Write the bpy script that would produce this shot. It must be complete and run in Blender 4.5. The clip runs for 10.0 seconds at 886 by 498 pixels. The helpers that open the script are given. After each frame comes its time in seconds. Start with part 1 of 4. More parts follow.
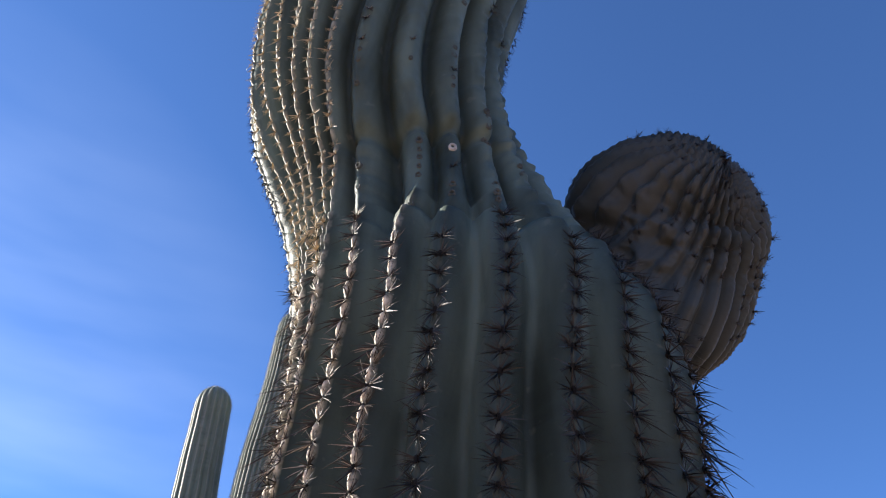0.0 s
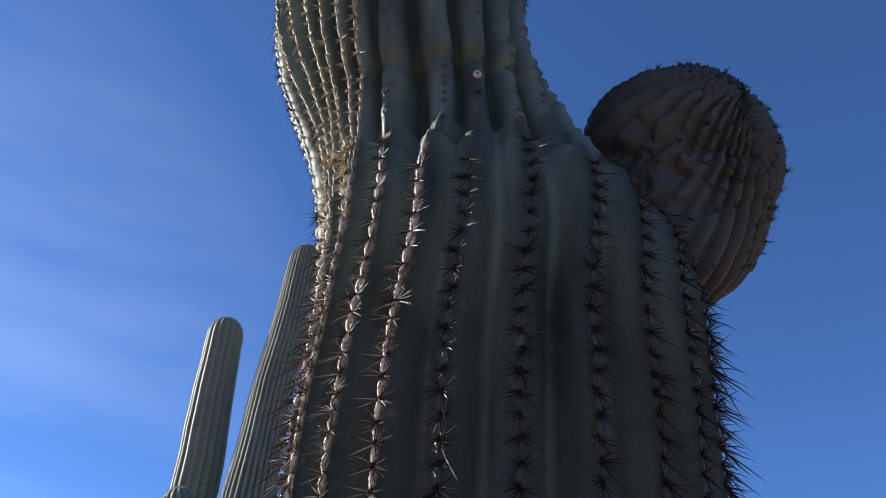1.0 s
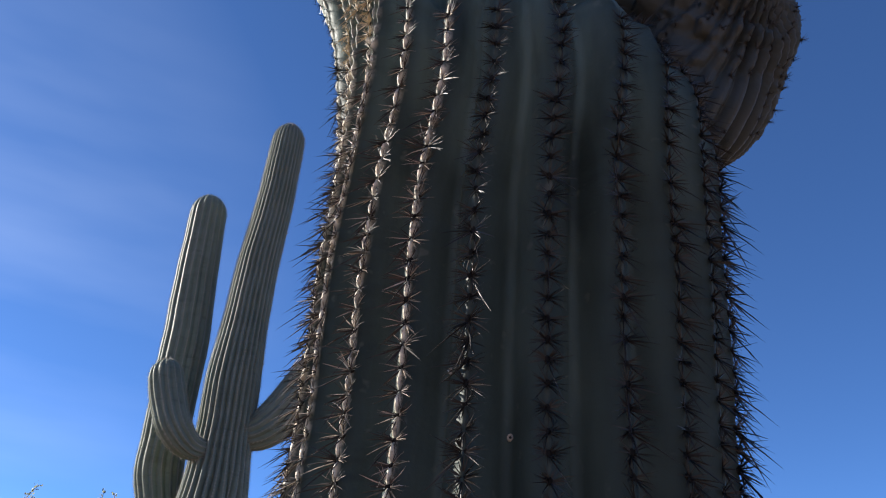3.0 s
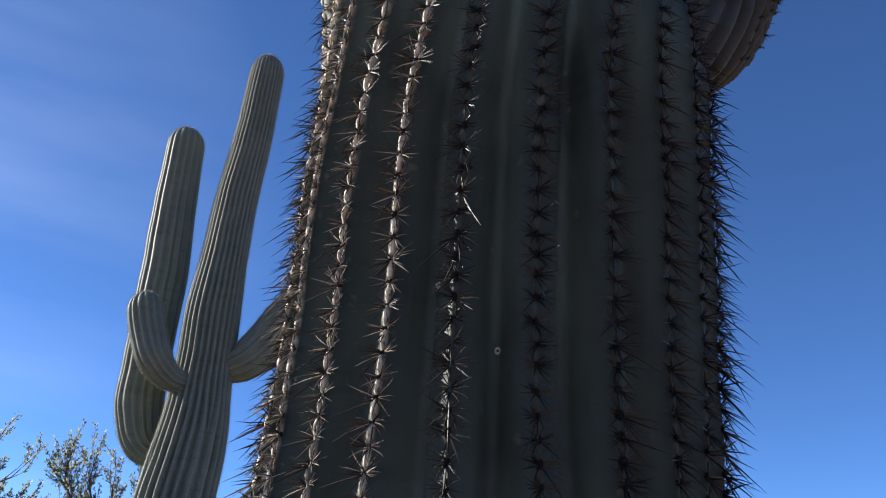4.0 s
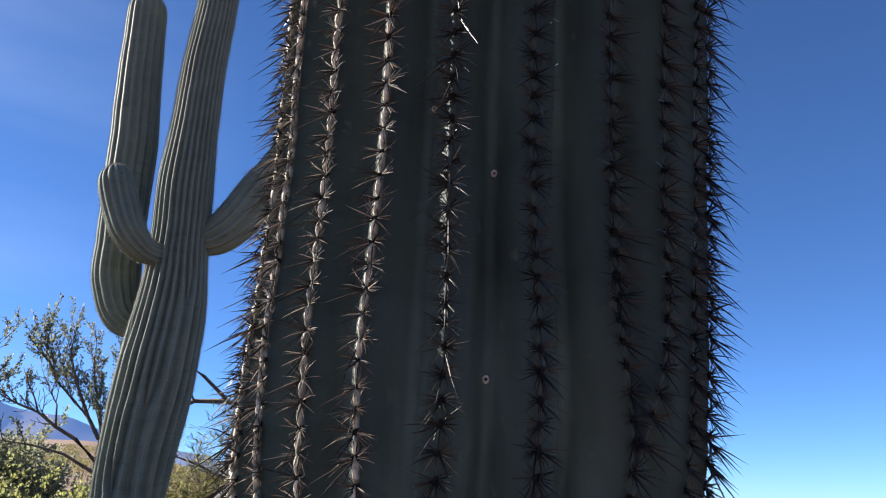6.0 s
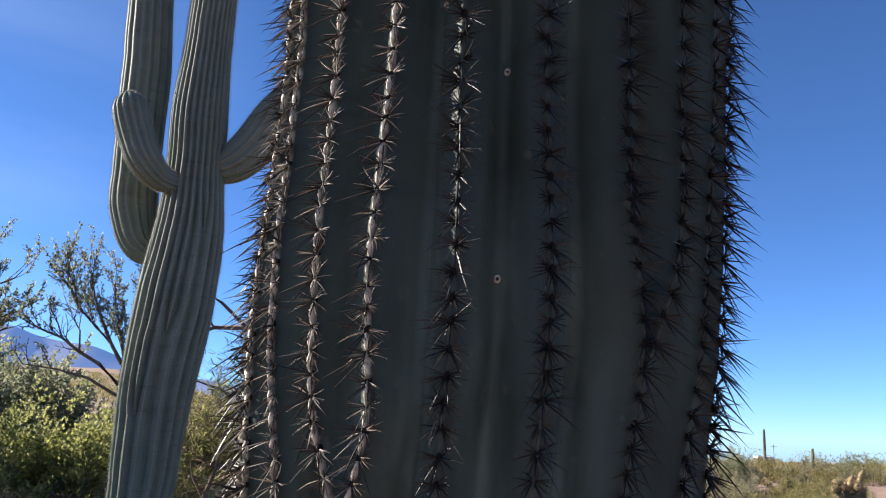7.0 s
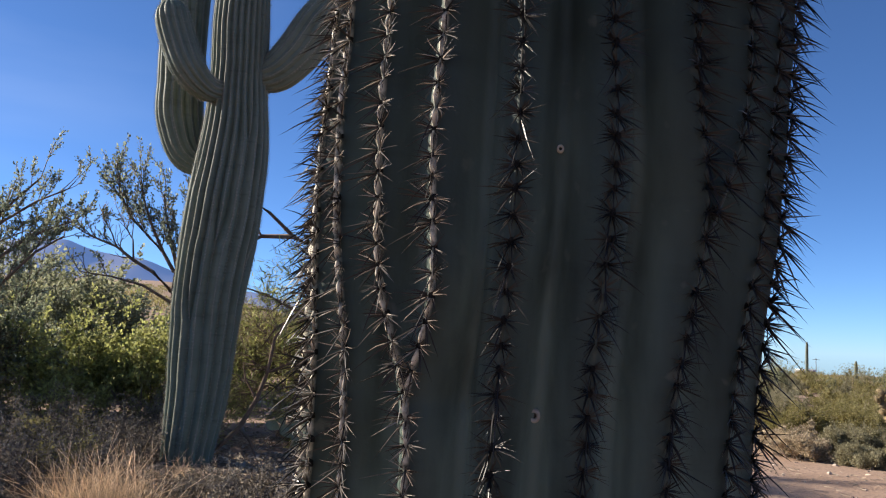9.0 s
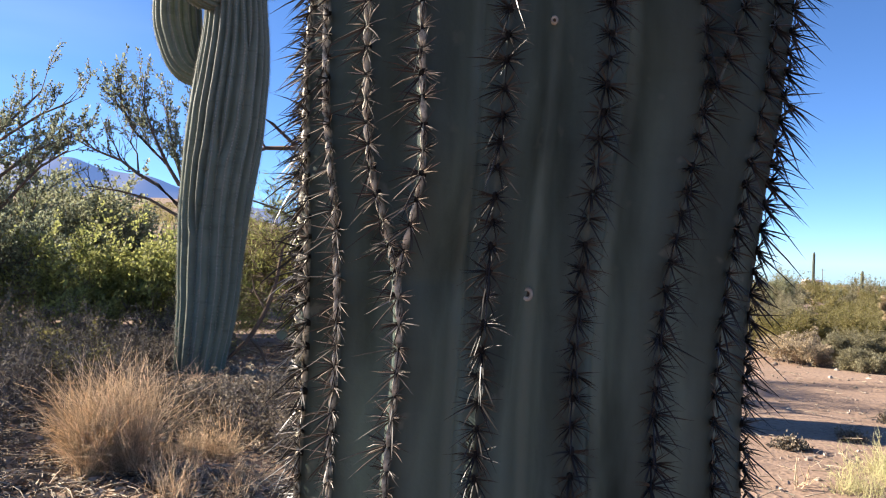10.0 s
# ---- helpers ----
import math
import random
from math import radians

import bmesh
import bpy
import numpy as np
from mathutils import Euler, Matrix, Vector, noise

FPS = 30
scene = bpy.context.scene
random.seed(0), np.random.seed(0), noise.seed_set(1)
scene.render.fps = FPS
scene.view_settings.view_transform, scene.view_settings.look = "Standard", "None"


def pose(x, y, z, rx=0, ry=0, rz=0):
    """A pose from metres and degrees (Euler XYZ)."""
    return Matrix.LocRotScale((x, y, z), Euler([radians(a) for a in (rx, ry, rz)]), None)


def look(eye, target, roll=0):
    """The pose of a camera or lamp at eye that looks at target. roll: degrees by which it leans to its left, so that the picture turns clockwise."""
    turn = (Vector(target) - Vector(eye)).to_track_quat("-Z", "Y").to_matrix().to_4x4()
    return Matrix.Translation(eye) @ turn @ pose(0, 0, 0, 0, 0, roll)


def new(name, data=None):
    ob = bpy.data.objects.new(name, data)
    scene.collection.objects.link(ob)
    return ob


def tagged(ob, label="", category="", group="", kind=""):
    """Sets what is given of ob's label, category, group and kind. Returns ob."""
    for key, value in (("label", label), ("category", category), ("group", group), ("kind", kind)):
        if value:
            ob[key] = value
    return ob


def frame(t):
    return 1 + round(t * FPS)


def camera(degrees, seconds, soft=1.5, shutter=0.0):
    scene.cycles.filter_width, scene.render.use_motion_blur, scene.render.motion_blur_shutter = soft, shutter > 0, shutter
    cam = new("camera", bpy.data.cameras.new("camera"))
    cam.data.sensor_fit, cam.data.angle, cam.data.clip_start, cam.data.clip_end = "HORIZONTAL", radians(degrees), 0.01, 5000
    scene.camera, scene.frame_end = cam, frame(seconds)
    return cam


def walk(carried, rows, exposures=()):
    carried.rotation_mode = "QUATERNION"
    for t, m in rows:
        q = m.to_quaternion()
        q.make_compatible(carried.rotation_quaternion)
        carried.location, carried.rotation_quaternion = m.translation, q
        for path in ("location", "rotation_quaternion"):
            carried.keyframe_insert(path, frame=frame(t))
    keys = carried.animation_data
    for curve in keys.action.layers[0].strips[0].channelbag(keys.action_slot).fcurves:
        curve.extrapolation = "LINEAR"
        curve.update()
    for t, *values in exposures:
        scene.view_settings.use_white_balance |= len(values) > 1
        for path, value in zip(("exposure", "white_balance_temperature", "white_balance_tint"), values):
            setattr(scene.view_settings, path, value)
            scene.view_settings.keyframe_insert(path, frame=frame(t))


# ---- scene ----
cam = camera(57.7, 10.0, soft=1.15)
PATH = [
    (0, (0.0093, 0.0408, 1.6009), (-0.0358, 1.5121, 2.9548), 1.64),
    (0.5, (0.0048, 0.0312, 1.5715), (-0.0520, 1.5555, 2.8649), 2.25),
    (1, (-0.0145, 0.0219, 1.5556), (-0.0753, 1.5940, 2.7904), 2.84),
    (1.5, (-0.0542, 0.0111, 1.5355), (-0.1053, 1.6337, 2.7036), 3.06),
    (2, (-0.0493, -0.0024, 1.5114), (-0.0887, 1.6560, 2.6286), 2.83),
    (2.5, (-0.0693, 0.0090, 1.4975), (-0.0900, 1.6995, 2.5661), 2.94),
    (4, (-0.0916, 0.0479, 1.4622), (-0.0268, 1.8440, 2.3397), 2.69),
    (4.5, (-0.1149, 0.0516, 1.4518), (-0.0212, 1.8750, 2.2682), 2.70),
    (5, (-0.1327, 0.0693, 1.4356), (-0.0075, 1.9160, 2.1931), 2.40),
    (5.5, (-0.1306, 0.0723, 1.4237), (0.0229, 1.9406, 2.1207), 1.89),
    (6, (-0.1182, 0.0719, 1.3979), (0.0330, 1.9738, 1.9981), 1.40),
    (7.5, (-0.1109, 0.0932, 1.3532), (-0.0174, 2.0546, 1.7324), 1.98),
    (8, (-0.1201, 0.0819, 1.3429), (-0.0591, 2.0531, 1.6755), 1.78),
    (8.5, (-0.1208, 0.0821, 1.3324), (-0.0808, 2.0604, 1.6238), 1.86),
    (9, (-0.1349, 0.0842, 1.3115), (-0.1093, 2.0715, 1.5347), 2.10),
    (9.5, (-0.1235, 0.0926, 1.2904), (-0.1045, 2.0892, 1.4040), 1.79),
    (10, (-0.1154, 0.0985, 1.2726), (-0.1019, 2.0984, 1.2834), 1.56),
]
walk(cam, [(t, look(eye, target, roll)) for t, eye, target, roll in PATH],
     [(0, 2.15, 6100, 10), (1, 1.7, 6000, 10), (6, 1.55, 6000, 10), (8, 1.7, 6150, 10), (8.5, 1.7, 6250, 10), (9, 1.32, 6300, 10), (9.5, 1.25, 6300, 10), (10, 1.82, 6400, 10)])

# ---- daylight: clear winter sky, low sun behind and to the left ----
SUN_EL, SUN_AZ = 26.0, 74.0  # degrees above the horizon; degrees from +y towards -x
sun_way = Vector((-math.sin(radians(SUN_AZ)) * math.cos(radians(SUN_EL)),
                  math.cos(radians(SUN_AZ)) * math.cos(radians(SUN_EL)), math.sin(radians(SUN_EL))))
world = bpy.data.worlds.new("sky")
scene.world = world
world.use_nodes = True
sky = world.node_tree.nodes.new("ShaderNodeTexSky")
sky.sky_type, sky.sun_disc = "NISHITA", False
sky.sun_elevation, sky.sun_rotation = radians(SUN_EL), radians(-SUN_AZ)
sky.air_density, sky.dust_density, sky.ozone_density, sky.altitude = 0.72, 0.45, 7.0, 2300
back = world.node_tree.nodes["Background"]
back.inputs["Strength"].default_value = 0.067


def cirrus():
    """A few thin high wisps, densest low on the sunward side, over the sky's own colour."""
    nd, ln = world.node_tree.nodes, world.node_tree.links
    way = nd.new("ShaderNodeTexCoord").outputs["Generated"]
    turn = nd.new("ShaderNodeMapping")
    turn.inputs["Rotation"].default_value = (radians(12), radians(-14), radians(-20))
    turn.inputs["Scale"].default_value = (1.0, 1.2, 5.0)
    ln.new(way, turn.inputs["Vector"])
    wisp = nd.new("ShaderNodeTexNoise")
    wisp.inputs["Scale"].default_value, wisp.inputs["Detail"].default_value, wisp.inputs["Roughness"].default_value = 2.0, 4.0, 0.45
    ln.new(turn.outputs[0], wisp.inputs["Vector"])
    near = nd.new("ShaderNodeVectorMath")
    near.operation = "DOT_PRODUCT"
    near.inputs[1].default_value = Vector((-0.64, 0.68, 0.34)).normalized()
    ln.new(way, near.inputs[0])
    fade = nd.new("ShaderNodeMapRange")
    fade.inputs["From Min"].default_value, fade.inputs["From Max"].default_value = 0.86, 1.0
    ln.new(near.outputs["Value"], fade.inputs["Value"])
    thick = nd.new("ShaderNodeMapRange")
    thick.inputs["From Min"].default_value, thick.inputs["From Max"].default_value = 0.4, 0.85
    thick.inputs["To Max"].default_value = 0.15
    ln.new(wisp.outputs["Fac"], thick.inputs["Value"])
    both = nd.new("ShaderNodeMath")
    both.operation = "MULTIPLY"
    ln.new(fade.outputs[0], both.inputs[0])
    ln.new(thick.outputs[0], both.inputs[1])
    mix = nd.new("ShaderNodeMix")
    mix.data_type = "RGBA"
    mix.inputs[7].default_value = (8.0, 8.6, 9.6, 1)
    ln.new(both.outputs[0], mix.inputs[0])
    ln.new(sky.outputs[0], mix.inputs[6])
    ln.new(mix.outputs[2], back.inputs["Color"])


cirrus()
sun = new("sun", bpy.data.lights.new("sun", "SUN"))
sun.data.energy, sun.data.angle, sun.data.color = 5.0, radians(0.53), (1.0, 0.89, 0.74)
sun.matrix_world = look(sun_way * 50, (0, 0, 0))


# ---- materials ----
def nodes_of(name):
    m = bpy.data.materials.new(name)
    m.use_nodes = True
    return m, m.node_tree.nodes, m.node_tree.links


def noise_node(nd, ln, pos, scale, detail=4.0, stretch=None):
    if stretch:
        mp = nd.new("ShaderNodeMapping")
        mp.inputs["Scale"].default_value = stretch
        ln.new(pos, mp.inputs["Vector"])
        pos = mp.outputs[0]
    n = nd.new("ShaderNodeTexNoise")
    n.inputs["Scale"].default_value, n.inputs["Detail"].default_value = scale, detail
    ln.new(pos, n.inputs["Vector"])
    return n.outputs["Fac"]


def ramp_node(nd, ln, fac, lo, hi):
    r = nd.new("ShaderNodeMapRange")
    r.inputs["From Min"].default_value, r.inputs["From Max"].default_value = lo, hi
    ln.new(fac, r.inputs["Value"])
    return r.outputs[0]


def mix_node(nd, ln, fac, a, b):
    x = nd.new("ShaderNodeMix")
    x.data_type = "RGBA"
    for sock, v in ((x.inputs[0], fac), (x.inputs[6], a), (x.inputs[7], b)):
        if isinstance(v, (int, float)):
            sock.default_value = v
        elif isinstance(v, tuple):
            sock.default_value = (*v, 1)
        else:
            ln.new(v, sock)
    return x.outputs[2]


def surface(name, base, alt, fleck=None, scale=6.0, fine=80.0, rough=0.75, bump=0.3, depth=0.004, glow_through=0.0,
            stretch=None, vary=False, spec=0.3):
    """A matt natural surface: two colours mixed at a coarse scale, flecks at a fine one, and relief."""
    m, nd, ln = nodes_of(name)
    bsdf = nd["Principled BSDF"]
    pos = nd.new("ShaderNodeNewGeometry").outputs["Position"]
    coarse = noise_node(nd, ln, pos, scale, 5.0, stretch)
    small = noise_node(nd, ln, pos, fine, 3.0, stretch)
    col = mix_node(nd, ln, ramp_node(nd, ln, coarse, 0.35, 0.65), base, alt)
    if fleck:
        col = mix_node(nd, ln, ramp_node(nd, ln, small, 0.52, 0.72), col, fleck)
    if vary:
        isl = nd.new("ShaderNodeNewGeometry").outputs["Random Per Island"]
        hsv = nd.new("ShaderNodeHueSaturation")
        ln.new(ramp_node(nd, ln, isl, -0.8, 1.4), hsv.inputs["Value"])
        val = nd.new("ShaderNodeMapRange")
        val.inputs["To Min"].default_value, val.inputs["To Max"].default_value = 0.55, 1.45
        ln.new(isl, val.inputs["Value"])
        ln.new(val.outputs[0], hsv.inputs["Value"])
        ln.new(col, hsv.inputs["Color"])
        col = hsv.outputs[0]
    ln.new(col, bsdf.inputs["Base Color"])
    bsdf.inputs["Roughness"].default_value = rough
    bsdf.inputs["Specular IOR Level"].default_value = spec
    if bump:
        b = nd.new("ShaderNodeBump")
        b.inputs["Strength"].default_value, b.inputs["Distance"].default_value = bump, depth
        ln.new(small, b.inputs["Height"])
        ln.new(b.outputs[0], bsdf.inputs["Normal"])
    if glow_through:
        out = nd["Material Output"]
        tr = nd.new("ShaderNodeBsdfTranslucent")
        ln.new(col, tr.inputs["Color"])
        ms = nd.new("ShaderNodeMixShader")
        ms.inputs[0].default_value = glow_through
        ln.new(bsdf.outputs[0], ms.inputs[1])
        ln.new(tr.outputs[0], ms.inputs[2])
        ln.new(ms.outputs[0], out.inputs["Surface"])
    return m


def cactus_skin(name, green, pale, crest, fine=120.0, bump=0.35, depth=0.002):
    """Waxy grey-green skin, mottled, with corky scars along the rib crests (attribute 'crest')."""
    m, nd, ln = nodes_of(name)
    bsdf = nd["Principled BSDF"]
    pos = nd.new("ShaderNodeNewGeometry").outputs["Position"]
    coarse = noise_node(nd, ln, pos, 5.0, 5.0)
    band = noise_node(nd, ln, pos, 9.0, 3.0, (0.6, 0.6, 3.0))
    small = noise_node(nd, ln, pos, fine, 4.0)
    spots = noise_node(nd, ln, pos, 38.0, 2.0)
    col = mix_node(nd, ln, ramp_node(nd, ln, coarse, 0.35, 0.65), green, pale)
    col = mix_node(nd, ln, ramp_node(nd, ln, band, 0.55, 0.8), col, tuple(0.75 * v for v in green))
    sp = nd.new("ShaderNodeMath")
    sp.operation = "MULTIPLY"
    ln.new(ramp_node(nd, ln, spots, 0.66, 0.74), sp.inputs[0])
    sp.inputs[1].default_value = 0.06
    col = mix_node(nd, ln, sp.outputs[0], col, crest)
    at = nd.new("ShaderNodeAttribute")
    at.attribute_name = "crest"
    edge = nd.new("ShaderNodeMath")
    edge.operation = "MULTIPLY"
    ln.new(at.outputs["Fac"], edge.inputs[0])
    ln.new(ramp_node(nd, ln, small, 0.25, 0.55), edge.inputs[1])
    # light painted into the skin colour, from a per-point attribute
    light_map = nd.new("ShaderNodeAttribute")
    light_map.attribute_name = "painted_light"
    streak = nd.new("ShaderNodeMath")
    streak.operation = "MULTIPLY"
    ln.new(light_map.outputs["Fac"], streak.inputs[0])
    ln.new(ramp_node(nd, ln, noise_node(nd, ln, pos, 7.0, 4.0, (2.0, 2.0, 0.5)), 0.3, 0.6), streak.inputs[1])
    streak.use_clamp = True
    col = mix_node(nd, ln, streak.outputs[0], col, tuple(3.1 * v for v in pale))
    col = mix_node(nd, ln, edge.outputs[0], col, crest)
    ln.new(col, bsdf.inputs["Base Color"])
    bsdf.inputs["Roughness"].default_value = 0.55
    bsdf.inputs["Specular IOR Level"].default_value = 0.15
    b = nd.new("ShaderNodeBump")
    b.inputs["Strength"].default_value, b.inputs["Distance"].default_value = bump, depth
    ln.new(small, b.inputs["Height"])
    ln.new(b.outputs[0], bsdf.inputs["Normal"])
    return m


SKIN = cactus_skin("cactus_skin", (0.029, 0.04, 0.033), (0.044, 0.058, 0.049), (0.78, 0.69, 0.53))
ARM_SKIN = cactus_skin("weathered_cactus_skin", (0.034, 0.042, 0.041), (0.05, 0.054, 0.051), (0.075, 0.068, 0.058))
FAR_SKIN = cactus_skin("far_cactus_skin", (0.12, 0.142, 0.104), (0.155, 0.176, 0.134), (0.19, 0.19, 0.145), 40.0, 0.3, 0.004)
# spine tones hold the light: near-black for shaded ribs, brown and tan for sunlit
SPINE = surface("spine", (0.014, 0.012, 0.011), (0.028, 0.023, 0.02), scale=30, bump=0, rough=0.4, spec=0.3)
SUNLIT_SPINE = surface("sunlit_brown_spine", (0.018, 0.014, 0.012), (0.06, 0.047, 0.04), scale=70, bump=0, rough=0.5, spec=0.2)
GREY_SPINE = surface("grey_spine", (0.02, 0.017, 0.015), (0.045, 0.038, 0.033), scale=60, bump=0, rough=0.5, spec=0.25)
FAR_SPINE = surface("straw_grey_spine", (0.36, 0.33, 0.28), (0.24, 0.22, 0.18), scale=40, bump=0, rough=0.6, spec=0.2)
SUNLIT_TAN_SPINE = surface("sunlit_tan_spine", (0.36, 0.3, 0.24), (0.2, 0.16, 0.125), scale=60, bump=0, rough=0.4, spec=0.3)
# sunlight put into the colour of spines that catch the sun
LIT_PALE_SPINE = surface("lit_pale_spine", (0.4, 0.32, 0.2), (0.52, 0.43, 0.3), scale=30, bump=0, rough=0.5, glow_through=0.35)
WOOL = surface("areole_wool", (0.011, 0.0095, 0.0085), (0.007, 0.006, 0.0055), scale=120, fine=600, rough=0.95, bump=0.6, depth=0.001)
SCAR = surface("pale_scar", (0.52, 0.49, 0.43), (0.34, 0.31, 0.27), scale=90, fine=500, rough=0.9)
OLD_SCAR = surface("worn_scar", (0.075, 0.08, 0.07), (0.05, 0.055, 0.048), scale=90, fine=500, rough=0.9)
PIT = surface("dark_pit", (0.035, 0.03, 0.024), (0.05, 0.04, 0.03), scale=90, rough=0.95, bump=0)
SOIL = surface("sandy_soil", (0.245, 0.162, 0.11), (0.31, 0.212, 0.152), (0.155, 0.105, 0.077), 0.8, 28.0, 0.95, 0.6, 0.02)
STONE = surface("stone", (0.36, 0.28, 0.22), (0.24, 0.2, 0.17), (0.45, 0.38, 0.3), 9, 60, 0.9, 0.4, 0.004, vary=True)
BARK = surface("brown_bark", (0.13, 0.085, 0.06), (0.2, 0.14, 0.1), (0.08, 0.055, 0.04), 12, 70, 0.9, 0.5, 0.004)
GREY_TWIG = surface("grey_twig", (0.27, 0.215, 0.17), (0.18, 0.145, 0.115), None, 14, 70, 0.9, 0.2, 0.002)
DEAD_TWIG = surface("dead_twig", (0.3, 0.25, 0.215), (0.12, 0.1, 0.087), None, 14, 70, 0.9, 0.2, 0.002)
GREEN_TWIG = surface("green_twig", (0.42, 0.38, 0.17), (0.5, 0.45, 0.24), None, 10, 50, 0.8, 0)
CREOSOTE = surface("creosote_leaf", (0.21, 0.22, 0.125), (0.28, 0.28, 0.17), None, 3, 20, 0.55, 0, glow_through=0.5, vary=True)
FAN_LEAF = surface("small_waxy_leaf", (0.19, 0.21, 0.135), (0.25, 0.27, 0.18), None, 3, 20, 0.5, 0, glow_through=0.5, vary=True)
OLIVE_LEAF = surface("olive_leaf", (0.2, 0.175, 0.06), (0.26, 0.225, 0.095), None, 2, 20, 0.6, 0, glow_through=0.5, vary=True)
YELLOW_LEAF = surface("yellow_green_leaf", (0.27, 0.28, 0.09), (0.34, 0.34, 0.125), None, 2, 20, 0.6, 0, glow_through=0.55, vary=True)
GREY_LEAF = surface("grey_green_leaf", (0.2, 0.18, 0.1), (0.26, 0.235, 0.145), None, 2, 20, 0.7, 0, glow_through=0.45, vary=True)
DRY_LEAF = surface("dry_leaf", (0.36, 0.29, 0.19), (0.46, 0.37, 0.25), None, 3, 20, 0.8, 0, glow_through=0.25, vary=True)
STRAW = surface("straw", (0.58, 0.44, 0.29), (0.66, 0.53, 0.39), None, 6, 50, 0.7, 0, glow_through=0.45, vary=True)
WHITE = surface("white_paint", (0.75, 0.74, 0.71), (0.68, 0.67, 0.64), None, 2, 30, 0.6, 0)
PAD = surface("pear_pad", (0.3, 0.3, 0.17), (0.4, 0.38, 0.24), (0.4, 0.36, 0.26), 7, 60, 0.65, 0.3)
LITTER = surface("dry_litter", (0.42, 0.34, 0.25), (0.16, 0.13, 0.1), None, 5, 60, 0.9, 0, vary=True)
DARK_LEAF = surface("dark_dry_leaf", (0.14, 0.115, 0.085), (0.22, 0.18, 0.13), None, 3, 20, 0.85, 0, glow_through=0.2, vary=True)
CHOLLA = surface("cholla_spines", (0.3, 0.22, 0.12), (0.2, 0.155, 0.085), None, 10, 60, 0.8, 0.3, vary=True)


def hazy_mountain():
    """Far backdrop: rock seen through kilometres of blue air, which adds its own light."""
    m, nd, ln = nodes_of("far_mountain")
    bsdf = nd["Principled BSDF"]
    pos = nd.new("ShaderNodeNewGeometry").outputs["Position"]
    n = noise_node(nd, ln, pos, 0.006, 6.0)
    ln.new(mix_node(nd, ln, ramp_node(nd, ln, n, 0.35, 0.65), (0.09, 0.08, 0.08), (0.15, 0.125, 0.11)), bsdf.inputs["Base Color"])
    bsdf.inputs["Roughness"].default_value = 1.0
    # the haze is put into the rock's material as a blue glow
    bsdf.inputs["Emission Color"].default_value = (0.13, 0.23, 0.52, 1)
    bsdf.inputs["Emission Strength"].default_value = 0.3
    return m


MOUNTAIN = hazy_mountain()


# ---- mesh helpers ----
class Acc:
    """Gathers vertices, faces and material slots of one mesh."""

    def __init__(self):
        self.v, self.f, self.m = [], [], []

    def add(self, verts, faces, slot=0):
        o = len(self.v)
        self.v.extend(verts)
        self.f.extend([tuple(i + o for i in f) for f in faces])
        self.m.extend([slot] * len(faces))

    def tube(self, pts, radii, sides=4, slot=0):
        pts = [Vector(p) for p in pts]
        verts, faces = [], []
        for i, (p, r) in enumerate(zip(pts, radii)):
            way = (pts[min(i + 1, len(pts) - 1)] - pts[max(i - 1, 0)]).normalized()
            a = way.orthogonal().normalized()
            b = way.cross(a)
            for k in range(sides):
                w = 2 * math.pi * k / sides
                verts.append(p + r * (math.cos(w) * a + math.sin(w) * b))
        for i in range(len(pts) - 1):
            for k in range(sides):
                n = (k + 1) % sides
                faces.append((i * sides + k, i * sides + n, i * sides + sides + n, i * sides + sides + k))
        self.add(verts, faces, slot)

    def mesh(self, name, materials, smooth=True):
        me = bpy.data.meshes.new(name)
        me.from_pydata([tuple(v) for v in self.v], [], self.f)
        for m in materials:
            me.materials.append(m)
        if len(materials) > 1:
            me.polygons.foreach_set("material_index", self.m)
        me.polygons.foreach_set("use_smooth", [smooth] * len(self.f))
        me.update()
        return me


def thing(name, place=(0, 0, 0)):
    ob = new(name)
    ob.location = place
    return ob


def part(name, me, parent, label=""):
    ob = new(name, me)
    ob.parent = parent
    return tagged(ob, label)


def curve(knots, x):
    """A smooth line through (x, value...) knots: values at x (a number or an array)."""
    k = np.array(knots, float)
    xs, out = k[:, 0], []
    for ys in k[:, 1:].T:
        s = np.gradient(ys, xs)
        i = np.clip(np.searchsorted(xs, x) - 1, 0, len(xs) - 2)
        h = xs[i + 1] - xs[i]
        u = np.clip((x - xs[i]) / h, 0, 1)
        out.append((1 + 2 * u) * (1 - u) ** 2 * ys[i] + u * (1 - u) ** 2 * h * s[i]
                   + u * u * (3 - 2 * u) * ys[i + 1] + u * u * (u - 1) * h * s[i + 1])
    return out if len(out) > 1 else out[0]


def grid_mesh(name, rows, crest, material, close=True):
    """A skin over rings of points (rings, around, 3), with the 'crest' attribute."""
    n, k, _ = rows.shape
    me = bpy.data.meshes.new(name)
    idx = np.arange(n * k).reshape(n, k)
    a, b = idx[:-1], idx[1:]
    f = np.stack([a, np.roll(a, -1, 1), np.roll(b, -1, 1), b], -1).reshape(-1, 4)
    if not close:
        f = np.stack([a[:, :-1], a[:, 1:], b[:, 1:], b[:, :-1]], -1).reshape(-1, 4)
    me.from_pydata(rows.reshape(-1, 3).tolist(), [], f.tolist())
    me.materials.append(material)
    me.polygons.foreach_set("use_smooth", [True] * len(f))
    if crest is not None:
        me.attributes.new("crest", "FLOAT", "POINT").data.foreach_set("value", crest.ravel().astype(np.float32))
    me.update()
    return me


def wobble(p, scale):
    """Smooth noise at points (n, 3), about -1 to 1."""
    return np.array([noise.noise(Vector(q) * scale) for q in p.reshape(-1, 3)]).reshape(p.shape[:-1])


